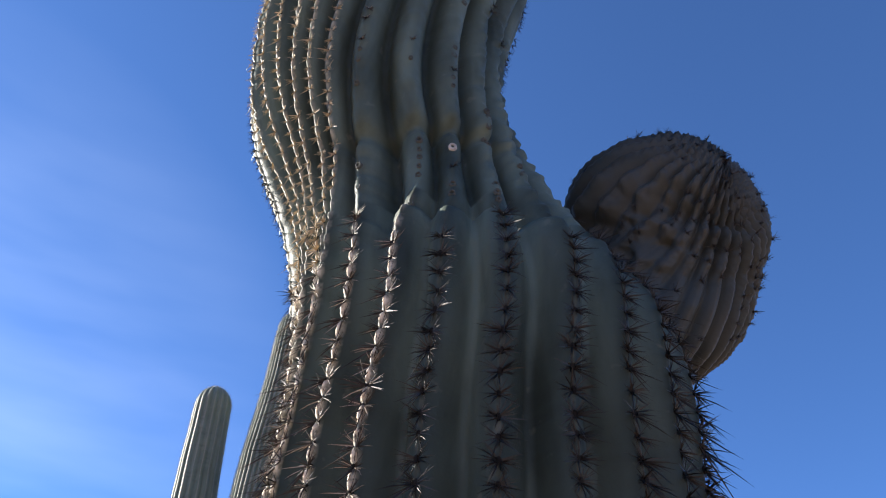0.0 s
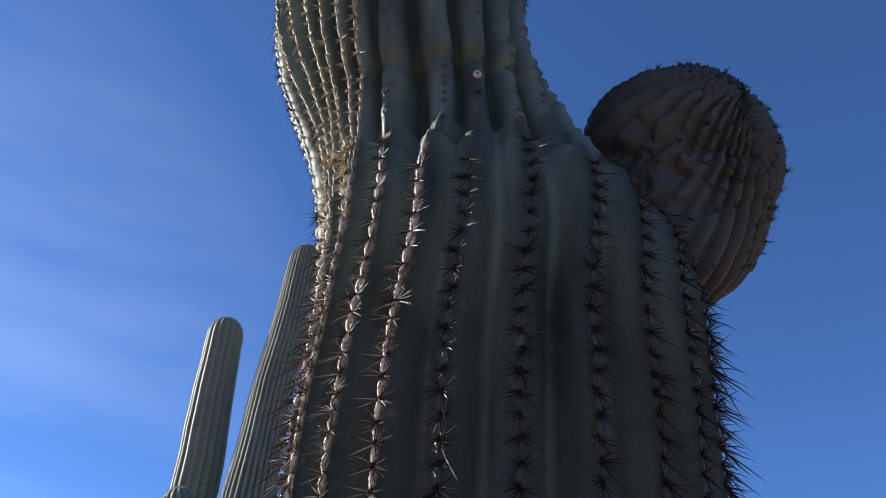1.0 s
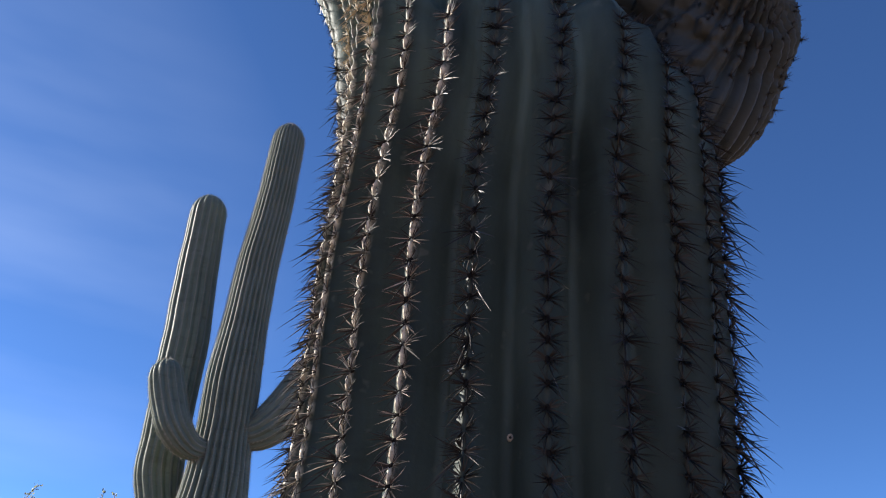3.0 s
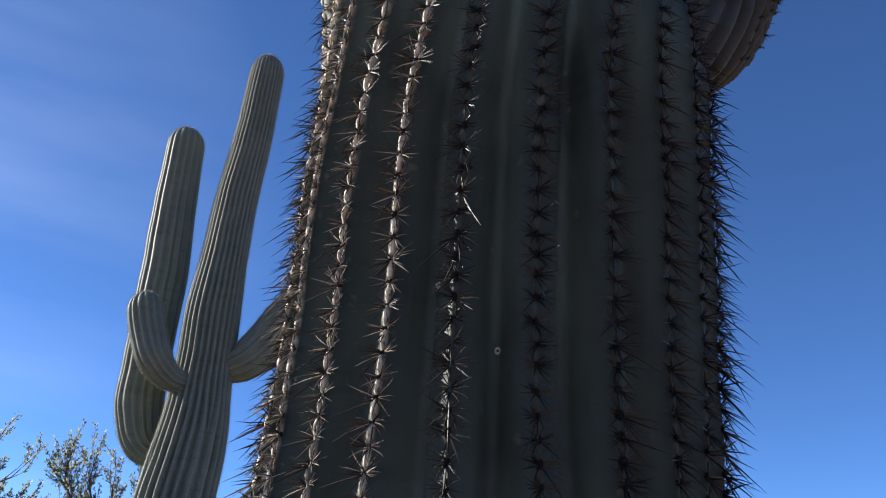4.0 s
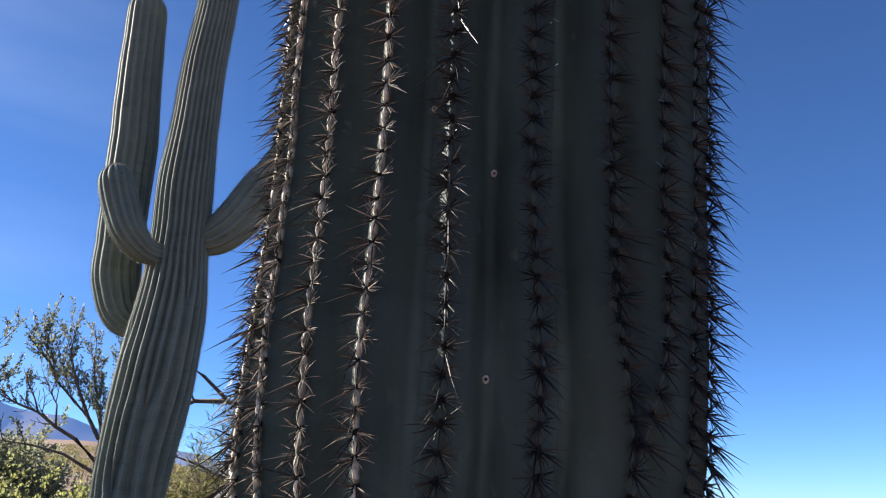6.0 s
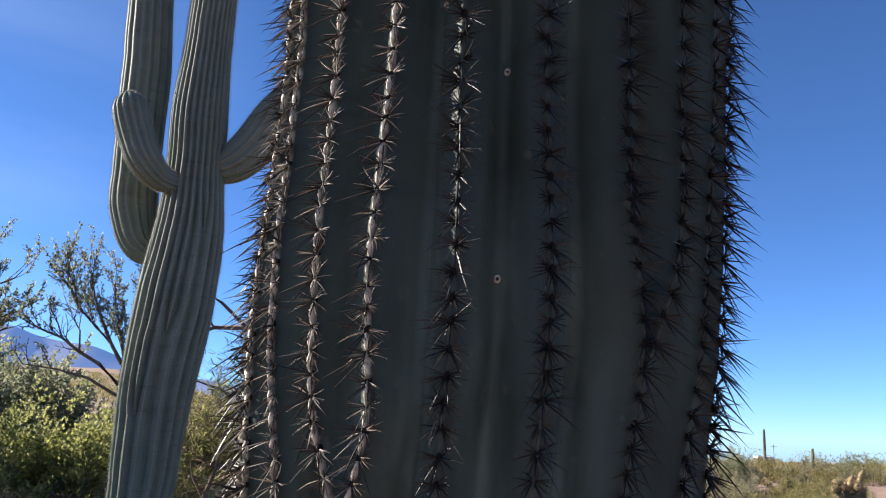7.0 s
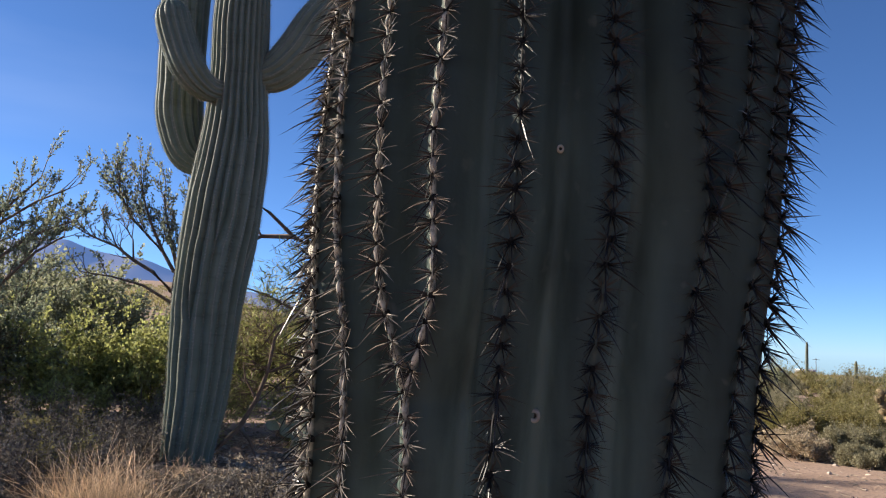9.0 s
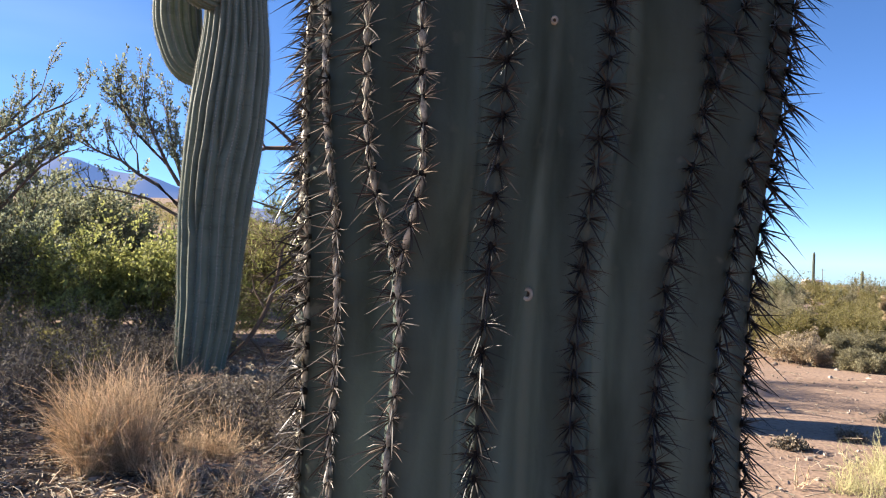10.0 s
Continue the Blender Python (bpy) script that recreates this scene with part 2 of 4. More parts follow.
def spread(rng, way, angle):
    v = Vector((rng.random() - 0.5, rng.random() - 0.5, rng.random() - 0.5))
    v = (v - way * v.dot(way)).normalized()
    return (way * math.cos(angle) + v * math.sin(angle)).normalized()


# ---- ground: one sheet to the horizon ----
def ground_height(x, y):
    rise = 0.0145 * np.clip(y, 0, 9) * np.clip(0.5 - x / 4.0, 0, 1) - 0.026 * np.clip(y - 9, 0, 5000) * np.clip(x / 5.0, 0, 1)
    far = 0.06 * np.clip(y - 12, 0, 3000) * np.clip(-x / np.maximum(y, 1.0) * 4.0 - 0.3, 0, 1)
    return rise + far * np.clip((y - 12) / 30, 0, 1)


def ground_at(x, y):
    return float(ground_height(np.array(x, float), np.array(y, float)))


def make_ground():
    n = 260
    u = np.linspace(-1, 1, n)
    s = np.sinh(u * 8.2) / np.sinh(8.2)
    X, Y = np.meshgrid(s * 4000 + 0.3, s * 4000 + 5.0)
    Z = ground_height(X, Y)
    P = np.stack([X, Y, Z], -1)
    near = np.exp(-((X - 0) ** 2 + (Y - 5) ** 2) / 500)
    P[..., 2] += near * (0.03 * wobble(P, 0.9) + 0.012 * wobble(P, 4.0))
    ob = new("ground", grid_mesh("ground", P, None, SOIL, close=False))
    tagged(ob, "pinkish tan sandy desert soil with fine gravel and low humps", "ground", kind="structure")


make_ground()


def make_mountain():
    n, rows = 240, 14
    out = np.zeros((rows, n, 3))
    D = 2600.0
    xs = np.linspace(-2300, 700, n)
    prof = curve([(-2300, 110), (-1900, 150), (-1500, 200), (-1330, 262), (-1225, 278), (-1120, 276), (-1010, 242), (-880, 226),
                  (-640, 150), (-480, 125), (-250, 80), (100, 45), (700, 15)], xs)
    for r in range(rows):
        v = r / (rows - 1)
        out[r, :, 0] = xs - 70
        out[r, :, 1] = D - 500 * (1 - v)
        out[r, :, 2] = prof * v ** 1.3 - 30 * (1 - v)
    out[..., 2] += 26 * np.sin(np.linspace(0, math.pi, rows))[:, None] * wobble(out, 0.006)
    out[-1, :, 2] += 5 * wobble(out[-1], 0.012)
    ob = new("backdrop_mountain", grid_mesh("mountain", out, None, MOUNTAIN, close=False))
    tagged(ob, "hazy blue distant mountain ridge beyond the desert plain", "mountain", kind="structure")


make_mountain()


# ---- the tall saguaro in front ----
# height: axis x, axis y, radius over the crests
STEM = [(-0.15, 0.0, 1.32, 0.27), (0.4, 0.0, 1.305, 0.3), (0.9, 0.005, 1.291, 0.317), (1.2, 0.004, 1.277, 0.317), (1.5, 0.021, 1.256, 0.331),
        (1.8, 0.041, 1.245, 0.329), (2.1, 0.049, 1.204, 0.326), (2.35, 0.046, 1.157, 0.314), (2.6, -0.054, 1.122, 0.26),
        (2.8, -0.141, 1.074, 0.256), (3.0, -0.163, 1.027, 0.259), (3.3, -0.106, 0.96, 0.277), (3.8, -0.07, 0.92, 0.28), (4.3, -0.05, 0.9, 0.26)]
TOP = 4.55
# each rib's bearing (degrees, 0 towards -y, + towards +x) by height
RIBS = {}
RIBS["a"] = [(0, -70), (1.0, -69), (1.25, -65), (1.5, -70), (1.8, -73), (2.1, -73), (2.38, -67), (2.55, -65), (2.8, -70), (4, -70)]
RIBS["b"] = [(0, -68), (2.3, -68.0), (2.55, -60), (2.8, -56), (4, -54)]
RIBS["bb"] = [(0, -67), (2.3, -67.0), (2.55, -55), (2.8, -45), (3.3, -39), (4, -38)]
RIBS["c"] = [(0, -52), (1.0, -51), (1.25, -49), (1.5, -57), (1.8, -62), (2.1, -62), (2.37, -54), (2.6, -48), (2.8, -36), (3.3, -23), (4, -20)]
RIBS["cc"] = [(0, -52), (1.0, -51), (1.25, -49), (1.5, -57), (1.8, -62), (2.1, -62), (2.37, -53.6), (2.58, -42), (2.8, -28), (3.3, -7), (4, -4)]
RIBS["d"] = [(0, -52), (1.0, -51), (1.25, -49), (1.5, -57), (1.8, -62), (2.1, -62), (2.37, -53), (2.58, -37), (2.8, -19), (3.3, 8), (4, 12)]
RIBS["e"] = [(0, -34), (1.0, -33), (1.24, -31.5), (1.38, -40), (1.5, -42.5), (1.8, -45.5), (2.05, -46), (2.28, -41), (2.42, -36), (2.56, -28), (2.8, -6), (3.3, 22), (4, 28)]
RIBS["f"] = [(0, -34), (1.0, -33), (1.24, -31.5), (1.36, -27), (1.5, -29), (1.8, -30), (2.05, -31), (2.28, -27), (2.4, -23), (2.52, -9), (2.8, 14), (3.3, 38), (4, 44)]
RIBS["g"] = [(0, -14), (1.0, -13.5), (1.25, -12), (1.5, -12), (1.8, -15), (2.05, -16), (2.26, -14), (2.38, -10.5), (2.52, 3), (2.8, 32), (3.3, 54), (4, 60)]
RIBS["h"] = [(0, 6), (1.25, 6), (1.5, 6.5), (1.78, 2), (2.05, 1), (2.26, 2.5), (2.4, 7), (2.54, 20), (2.8, 48), (3.3, 69), (4, 75)]
RIBS["i"] = [(0, 27), (1.25, 25), (1.47, 27.5), (1.6, 23), (1.8, 19.5), (2.05, 18), (2.26, 19), (2.42, 27), (2.56, 37), (2.8, 63), (3.3, 84), (4, 90)]
RIBS["j"] = [(0, 27), (1.25, 25), (1.43, 28.5), (1.56, 36), (1.8, 35), (2.05, 34.5), (2.3, 35), (2.48, 48), (2.8, 77), (3.3, 98), (4, 105)]
RIBS["k"] = [(0, 47), (1.25, 44.5), (1.5, 48), (1.8, 49.5), (2.1, 50), (2.28, 50), (2.48, 64), (2.8, 91), (3.3, 112), (4, 120)]
RIBS["l"] = [(0, 68), (1.3, 69), (1.6, 67), (2.1, 67), (2.36, 70), (2.8, 105), (3.3, 126), (4, 134)]
NAMES = sorted(RIBS)
HIDDEN = 10  # ribs round the far side


BARE = ("e", "f", "g", "h", "i", "j")  # ribs that lost their spines above the neck
SHADY = ("g", "h", "i", "j", "k", "l")  # shaded ribs: low crests among spines, their pale tone cut to paint shade


def rib_bearings(z):
    """Bearings of all crests at height z, in order round the stem."""
    seen = [float(curve(RIBS[n], z)) for n in NAMES]
    for i in range(1, len(seen)):
        seen[i] = max(seen[i], seen[i - 1] + 0.01)
    first, last = seen[0] + 360, seen[-1]
    return seen + [last + (first - last) * (i + 1) / (HIDDEN + 1) for i in range(HIDDEN)]


def stem_axis(z):
    x, y, r = curve(STEM, min(z, 4.3))
    if z > 4.0:
        r *= math.sqrt(max(1 - ((z - 4.0) / (TOP - 4.0)) ** 2, 1e-4))
    return float(x), float(y), float(r)


def step_up(x, wide):
    return min(max(0.5 + x / wide, 0.0), 1.0)


def crease(b, z):
    """The neck where the stem once stopped growing: a sunken band between two folds, wrinkled on one side."""
    w = math.exp(-((b - 6) / 42) ** 4)
    low, high = 2.45 + 0.006 * math.sin(b * 0.33), 2.645 + 0.0004 * b
    band = -0.013 * w * step_up(z - low, 0.012) * step_up(high - z, 0.02)
    fold = -0.017 * w * math.exp(-((z - high) / 0.012) ** 2) - 0.006 * w * math.exp(-((z - low - 0.006) / 0.005) ** 2)
    wrinkle = -0.005 * math.exp(-((b + 22) / 9) ** 2) * sum(math.exp(-((z - h - 0.0004 * b) / 0.005) ** 2) for h in (2.53, 2.57, 2.605))
    return band + fold + wrinkle


def stem_point(bearing, z, inset=0.0):
    x, y, r = stem_axis(z)
    a = radians(bearing)
    r += crease((bearing + 180) % 360 - 180, z) - inset
    return Vector((x + r * math.sin(a), y - r * math.cos(a), z))


def areole_heights():
    """For each rib the heights of its areoles."""
    rng = random.Random(5)
    out = []
    for i in range(len(NAMES) + HIDDEN):
        zs, z = [], 0.06 + rng.uniform(0, 0.02)
        while z < 4.2:
            zs.append(z)
            z += rng.uniform(0.0245, 0.0315) if z < 2.45 else rng.uniform(0.018, 0.025)
        out.append(np.array(zs))
    return out


AREOLES = areole_heights()
STEPS = (0, 0.025, 0.042, 0.055, 0.1, 0.18, 0.28, 0.39, 0.5, 0.61, 0.72, 0.82, 0.9, 0.945, 0.958, 0.975)  # across one rib gap


def ridge_at(i, z):
    """Height of the corky bead on rib i: full midway between two areoles, sunk at each."""
    zs = AREOLES[i]
    k = int(np.clip(np.searchsorted(zs, z), 1, len(zs) - 1))
    u = (z - zs[k - 1]) / (zs[k] - zs[k - 1])
    return 0.0085 * (1 - abs(2 * min(max(u, 0), 1) - 1) ** 2.2) ** 0.8 if z > 0.1 else 0.0


def make_stem_mesh():
    zs = np.concatenate([np.arange(-0.15, 1.0, 0.03), np.arange(1.0, 3.4, 0.006), np.arange(3.4, TOP - 0.02, 0.03), [TOP - 0.008, TOP - 0.0005]])
    rows, crest, painted_light = [], [], []
    for z in zs:
        z = float(z)
        bs = rib_bearings(z)
        x, y, r = stem_axis(z)
        groove = 0.05 if z < 2.4 else 0.05 + 0.008 * min((z - 2.4) / 0.25, 1)
        fold = 0.25 * min(max((z - 2.4) / 0.15, 0), 1)
        tags = NAMES + [""] * HIDDEN
        # lower beads on shaded ribs also darken the crest colour there
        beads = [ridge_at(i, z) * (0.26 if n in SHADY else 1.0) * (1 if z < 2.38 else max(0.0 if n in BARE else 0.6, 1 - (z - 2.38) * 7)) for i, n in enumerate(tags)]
        ring, ridge, lit_skin = [], [], []
        for i, b in enumerate(bs):
            nxt = bs[i + 1] if i + 1 < len(bs) else bs[0] + 360
            gap = nxt - b
            deep = groove * min(gap / 17, 1.25) * (r / 0.3)
            for u in STEPS:
                bb = b + gap * u
                sn = math.sin(math.pi * u)
                d = deep * ((0.72 - fold) * sn ** 2 + (0.28 + fold) * sn ** 8)
                off = min(u, 1 - u) * gap
                bead = beads[i] if u < 0.5 else beads[(i + 1) % len(bs)]
                slim = 0.58 if z < 1.5 else min(0.85, 0.58 + (z - 1.5) * 0.45)
                mask = math.sqrt(max(0.0, 1 - (off / slim) ** 2))
                rr = r - 0.003 - d + bead * mask + crease((bb + 180) % 360 - 180, z)
                a = radians(bb)
                ring.append((x + rr * math.sin(a), y - rr * math.cos(a), z))
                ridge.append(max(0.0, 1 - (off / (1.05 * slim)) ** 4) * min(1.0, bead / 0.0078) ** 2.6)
                # painted light: paler grooves low down and near the neck, paler ribs above
                lit_skin.append(math.sin(math.pi * u) ** 2 * min(1.8, max(0.5, 0.5 + 2.4 * (1.65 - z), 0.5 + 2.2 * (z - 2.05))) if z < 2.5 else 0.65 * (1 - math.sin(math.pi * u) ** 6))
        rows.append(ring)
        crest.append(ridge)
        painted_light.append(lit_skin)
    P, crest = np.array(rows), np.array(crest)
    out = P.copy()
    cx = np.array([stem_axis(float(z))[:2] for z in zs])
    out[..., 0] -= cx[:, None, 0]
    out[..., 1] -= cx[:, None, 1]
    out[..., 2] = 0
    out /= np.maximum(np.linalg.norm(out, axis=-1, keepdims=True), 1e-6)
    front = P[..., 1] < cx[:, None, 1] + 0.1
    move = np.zeros(P.shape[:2])
    move[front] = 0.0035 * wobble(P[front], 9.0) + 0.001 * wobble(P[front], 35.0)
    neck = front & (P[..., 2] > 2.4) & (P[..., 2] < 3.1)
    side = np.clip((P[..., 0] - 0.0) / 0.1, 0, 1) * np.clip((P[..., 2] - 2.42) / 0.1, 0, 1)
    move[neck] += (0.01 * side[neck]) * wobble(P[neck], 58.0) + 0.004 * wobble(P[neck] * np.array((1, 1, 2.5)), 16.0)
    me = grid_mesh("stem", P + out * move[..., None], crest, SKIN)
    me.attributes.new("painted_light", "FLOAT", "POINT").data.foreach_set("value", np.array(painted_light).ravel().astype(np.float32))
    return me


def needle(acc, root, way, long, r, droop, slot, hub=None):
    """One straight tapered spine, three-sided, a little bent by its own growth."""
    side = way.orthogonal().normalized()
    up = way.cross(side)
    mid, tip = root + way * long * 0.55, root + way * long + droop
    ring = [root + r * (math.cos(w) * side + math.sin(w) * up) for w in (0, 2.094, 4.189)]
    ring2 = [mid + 0.72 * r * (math.cos(w) * side + math.sin(w) * up) for w in (0, 2.094, 4.189)]
    acc.add(ring + ring2 + [tip], [f for q in range(3) for f in ((q, (q + 1) % 3, 3 + (q + 1) % 3, 3 + q), (3 + q, 3 + (q + 1) % 3, 6))], slot)
    if hub is not None:  # grown together with the felt
        o = len(acc.v) - 7
        acc.f.append((hub, o, o + 1))
        acc.m.append(1)


def spine_cluster(seed, size=1.0, count=22, reach=0.06, stout=1.0):
    """A felted areole with its star of spines: local z outwards, y up."""
    rng = random.Random(seed)
    acc = Acc()
    n = 8
    for r, h in ((1.0, -0.004), (0.85, 0.0002), (0.35, 0.0012)):
        acc.v += [Vector((0.0042 * r * math.cos(6.283 * k / n), 0.006 * r * math.sin(6.283 * k / n), h)) * size for k in range(n)]
    acc.f = [(j * n + k, j * n + (k + 1) % n, j * n + n + (k + 1) % n, j * n + n + k) for j in range(2) for k in range(n)] + [tuple(range(2 * n, 3 * n))]
    acc.m = [1] * len(acc.f)
    for k in range(count):
        if k < 2:  # the long downward centrals
            around, rise, long, r = rng.gauss(-90, 38), rng.uniform(22, 52), rng.uniform(0.6, 1.0) * reach, 0.00098
        elif k < 6:
            around, rise, long, r = rng.uniform(-200, 20), rng.uniform(30, 70), rng.uniform(0.024, 0.042), 0.00088
        else:  # radials, mostly sideways
            around = (0 if k % 2 else 180) + rng.gauss(0, 38)
            rise, long, r = rng.uniform(6, 42), rng.uniform(0.012, 0.03), 0.00062
        a, e = radians(around), radians(rise)
        way = Vector((math.cos(a) * math.cos(e), math.sin(a) * math.cos(e), math.sin(e)))
        root = Vector((0.0035 * math.cos(a), 0.0045 * math.sin(a), 0.001)) * size
        needle(acc, root, way, long * size, stout * r * (0.6 + 0.4 * size), Vector((rng.gauss(0, 0.0012), rng.gauss(-0.001, 0.0012), 0)) * size, 2 if k in (4, 9, 14, 18, 23, 27) else 0, 2 * n + k % n)
    return acc


CLUSTERS = [spine_cluster(100 + i, 1.0, 30, 0.064, 1.15) for i in range(12)]
SUNLIT = [spine_cluster(200 + i, 1.0, 32, 0.064, 1.05) for i in range(10)]
SMALL = [spine_cluster(300 + i, 0.5, 19) for i in range(6)]


def areole_pose(bearing, z, rng, scale):
    p = stem_point(bearing, z, 0.001)
    up = (stem_point(bearing, z + 0.01) - stem_point(bearing, z - 0.01)).normalized()
    a = radians(bearing)
    out = Vector((math.sin(a), -math.cos(a), 0))
    out = (out - up * out.dot(up)).normalized()
    right = up.cross(out)
    m = Matrix((right, up, out)).transposed().to_4x4()
    return Matrix.Translation(p) @ m @ pose(0, 0, 0, 0, 0, rng.uniform(-14, 14)) @ Matrix.Diagonal((scale * rng.choice((-1, 1)), scale, scale, 1))


def make_front_saguaro():
    rng = random.Random(5)
    ob = tagged(thing("saguaro", (0, 1.32, 0)), "tall grey-green ribbed saguaro with dark spines and creased neck", "cactus")
    inv = Matrix.Translation((0, -1.32, 0))
    stem = make_stem_mesh()
    stem.transform(inv)
    part("stem", stem, ob)
    places, old = [], []
    for i, name in enumerate(NAMES + [None] * HIDDEN):
        for z in AREOLES[i]:
            z = float(z)
            bs = rib_bearings(z)
            b = bs[i]
            before = bs[i - 1] if i else bs[-1] - 360
            if b - before > (2.0 if z < 2.2 else 4.0) or name is None:
                bare = name in BARE and (2.38 if name in "fg" else 2.46) < z and rng.random() < 0.9
                if z > 2.42 and name and b > 10 and rng.random() < (0.1 if name in "kl" else 0.5):
                    bare = True
                if not bare:
                    places.append((name, b, z))
                elif -32 < b < 45 and 2.46 < z < 3.0 and rng.random() < 0.3:
                    old.append((b, z))
    kept, rest = 0, {0: [], 1: []}
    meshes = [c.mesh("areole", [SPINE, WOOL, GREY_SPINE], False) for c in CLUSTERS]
    # lit copy of the spine colours, for the sunward ribs
    brown = [c.mesh("areole", [SUNLIT_SPINE, WOOL, SUNLIT_TAN_SPINE], False) for c in SUNLIT]
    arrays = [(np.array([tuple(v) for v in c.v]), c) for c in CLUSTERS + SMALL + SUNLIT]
    big, lit_pale, sunny = Acc(), Acc(), Acc()
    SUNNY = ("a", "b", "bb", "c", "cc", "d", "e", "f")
    for name, b, z in places:
        near = name in ("c", "e", "f", "g", "h", "i", "k") and 1.18 < z < 2.15
        scale = rng.uniform(0.85, 1.2) * (1.0 if z < 2.2 else max(0.75, 1.0 - (z - 2.2) * 1.1))
        if name in ("a", "l", None) and z < 2.3:
            scale *= 1.18
        m = inv @ areole_pose(b, z, rng, scale)
        if near and kept < 300:
            kept += 1
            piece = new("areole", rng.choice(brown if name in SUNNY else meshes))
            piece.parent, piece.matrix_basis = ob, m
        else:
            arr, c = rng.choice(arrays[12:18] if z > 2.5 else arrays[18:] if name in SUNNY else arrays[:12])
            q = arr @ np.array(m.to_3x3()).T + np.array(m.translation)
            # upper sunward ribs take the golden, sunlit-coloured spines
            into = lit_pale if z > 2.42 and name in ("a", "b", "bb", "c", "cc", "d") else sunny if name in SUNNY else big
            into.add(q.tolist(), c.f)
            into.m[-len(c.f):] = c.m
    tagged(part("lit_pale_spine_cover", lit_pale.mesh("lit_pale_spines", [LIT_PALE_SPINE, WOOL, LIT_PALE_SPINE], False), ob, "pale spines coloured sunlit gold high on the stem"), kind="stuff")
    tagged(part("sunlit_spine_cover", sunny.mesh("sunlit_spines", [SUNLIT_SPINE, WOOL, SUNLIT_TAN_SPINE], False), ob, "stars of spines coloured sunlit brown on the sunny side"), kind="stuff")
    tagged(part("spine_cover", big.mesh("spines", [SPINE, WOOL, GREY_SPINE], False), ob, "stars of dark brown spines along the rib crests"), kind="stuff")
    # small ringed pits in the grooves, and the scars of lost areoles on the bare crests of the neck
    def ringed(size):
        acc = Acc()
        n = 14
        ring = lambda r, h: [Vector((r * math.cos(2 * math.pi * k / n), r * 1.15 * math.sin(2 * math.pi * k / n), h * (1 + 0.2 * math.sin(3 * k)))) for k in range(n)]
        rings = ring(size, -0.002) + ring(size * 0.85, 0.002) + ring(size * 0.5, 0.0022) + ring(size * 0.38, -0.001)
        acc.add(rings, [(j * n + k, j * n + (k + 1) % n, (j + 1) * n + (k + 1) % n, (j + 1) * n + k) for j in range(3) for k in range(n)], 0)
        acc.add(ring(size * 0.4, -0.0008), [tuple(range(n))], 1)
        return acc

    def lay(mesh, bearing, z, inset, label):
        scar = part("scar", mesh, ob, label)
        a = radians(bearing)
        out = Vector((math.sin(a), -math.cos(a), 0))
        m = Matrix((Vector((0, 0, 1)).cross(out), Vector((0, 0, 1)), out)).transposed().to_4x4()
        scar.matrix_basis = inv @ Matrix.Translation(stem_point(bearing, z, inset)) @ m

    for bearing, z, size in ((-5.5, 1.78, 0.0042), (-3.5, 1.532, 0.0045), (-3.8, 1.229, 0.0075), (-21, 1.86, 0.004)):
        bs = rib_bearings(z)
        inset = 0.0
        for i, b in enumerate(bs[:-1]):
            if b <= bearing < bs[i + 1]:
                s = math.sin(math.pi * (bearing - b) / (bs[i + 1] - b))
                inset = 0.002 + 0.05 * (bs[i + 1] - b) / 17 * (0.72 * s ** 2 + 0.28 * s ** 8)
        lay(ringed(size).mesh("scar", [SCAR, PIT]), bearing, z, inset, "pale ring-shaped scar with dark pit")
    worn = [ringed(r).mesh("old_scar", [OLD_SCAR, PIT]) for r in (0.0045, 0.0055, 0.0065)]
    for b, z in old:
        lay(rng.choice(worn), b, z, 0.003, "")
    lay(ringed(0.0075).mesh("scar", [SCAR, SCAR]), float(curve(RIBS["g"], 2.6)), 2.6, 0.003, "pale healed scar")
    return ob


SAGUARO = make_front_saguaro()


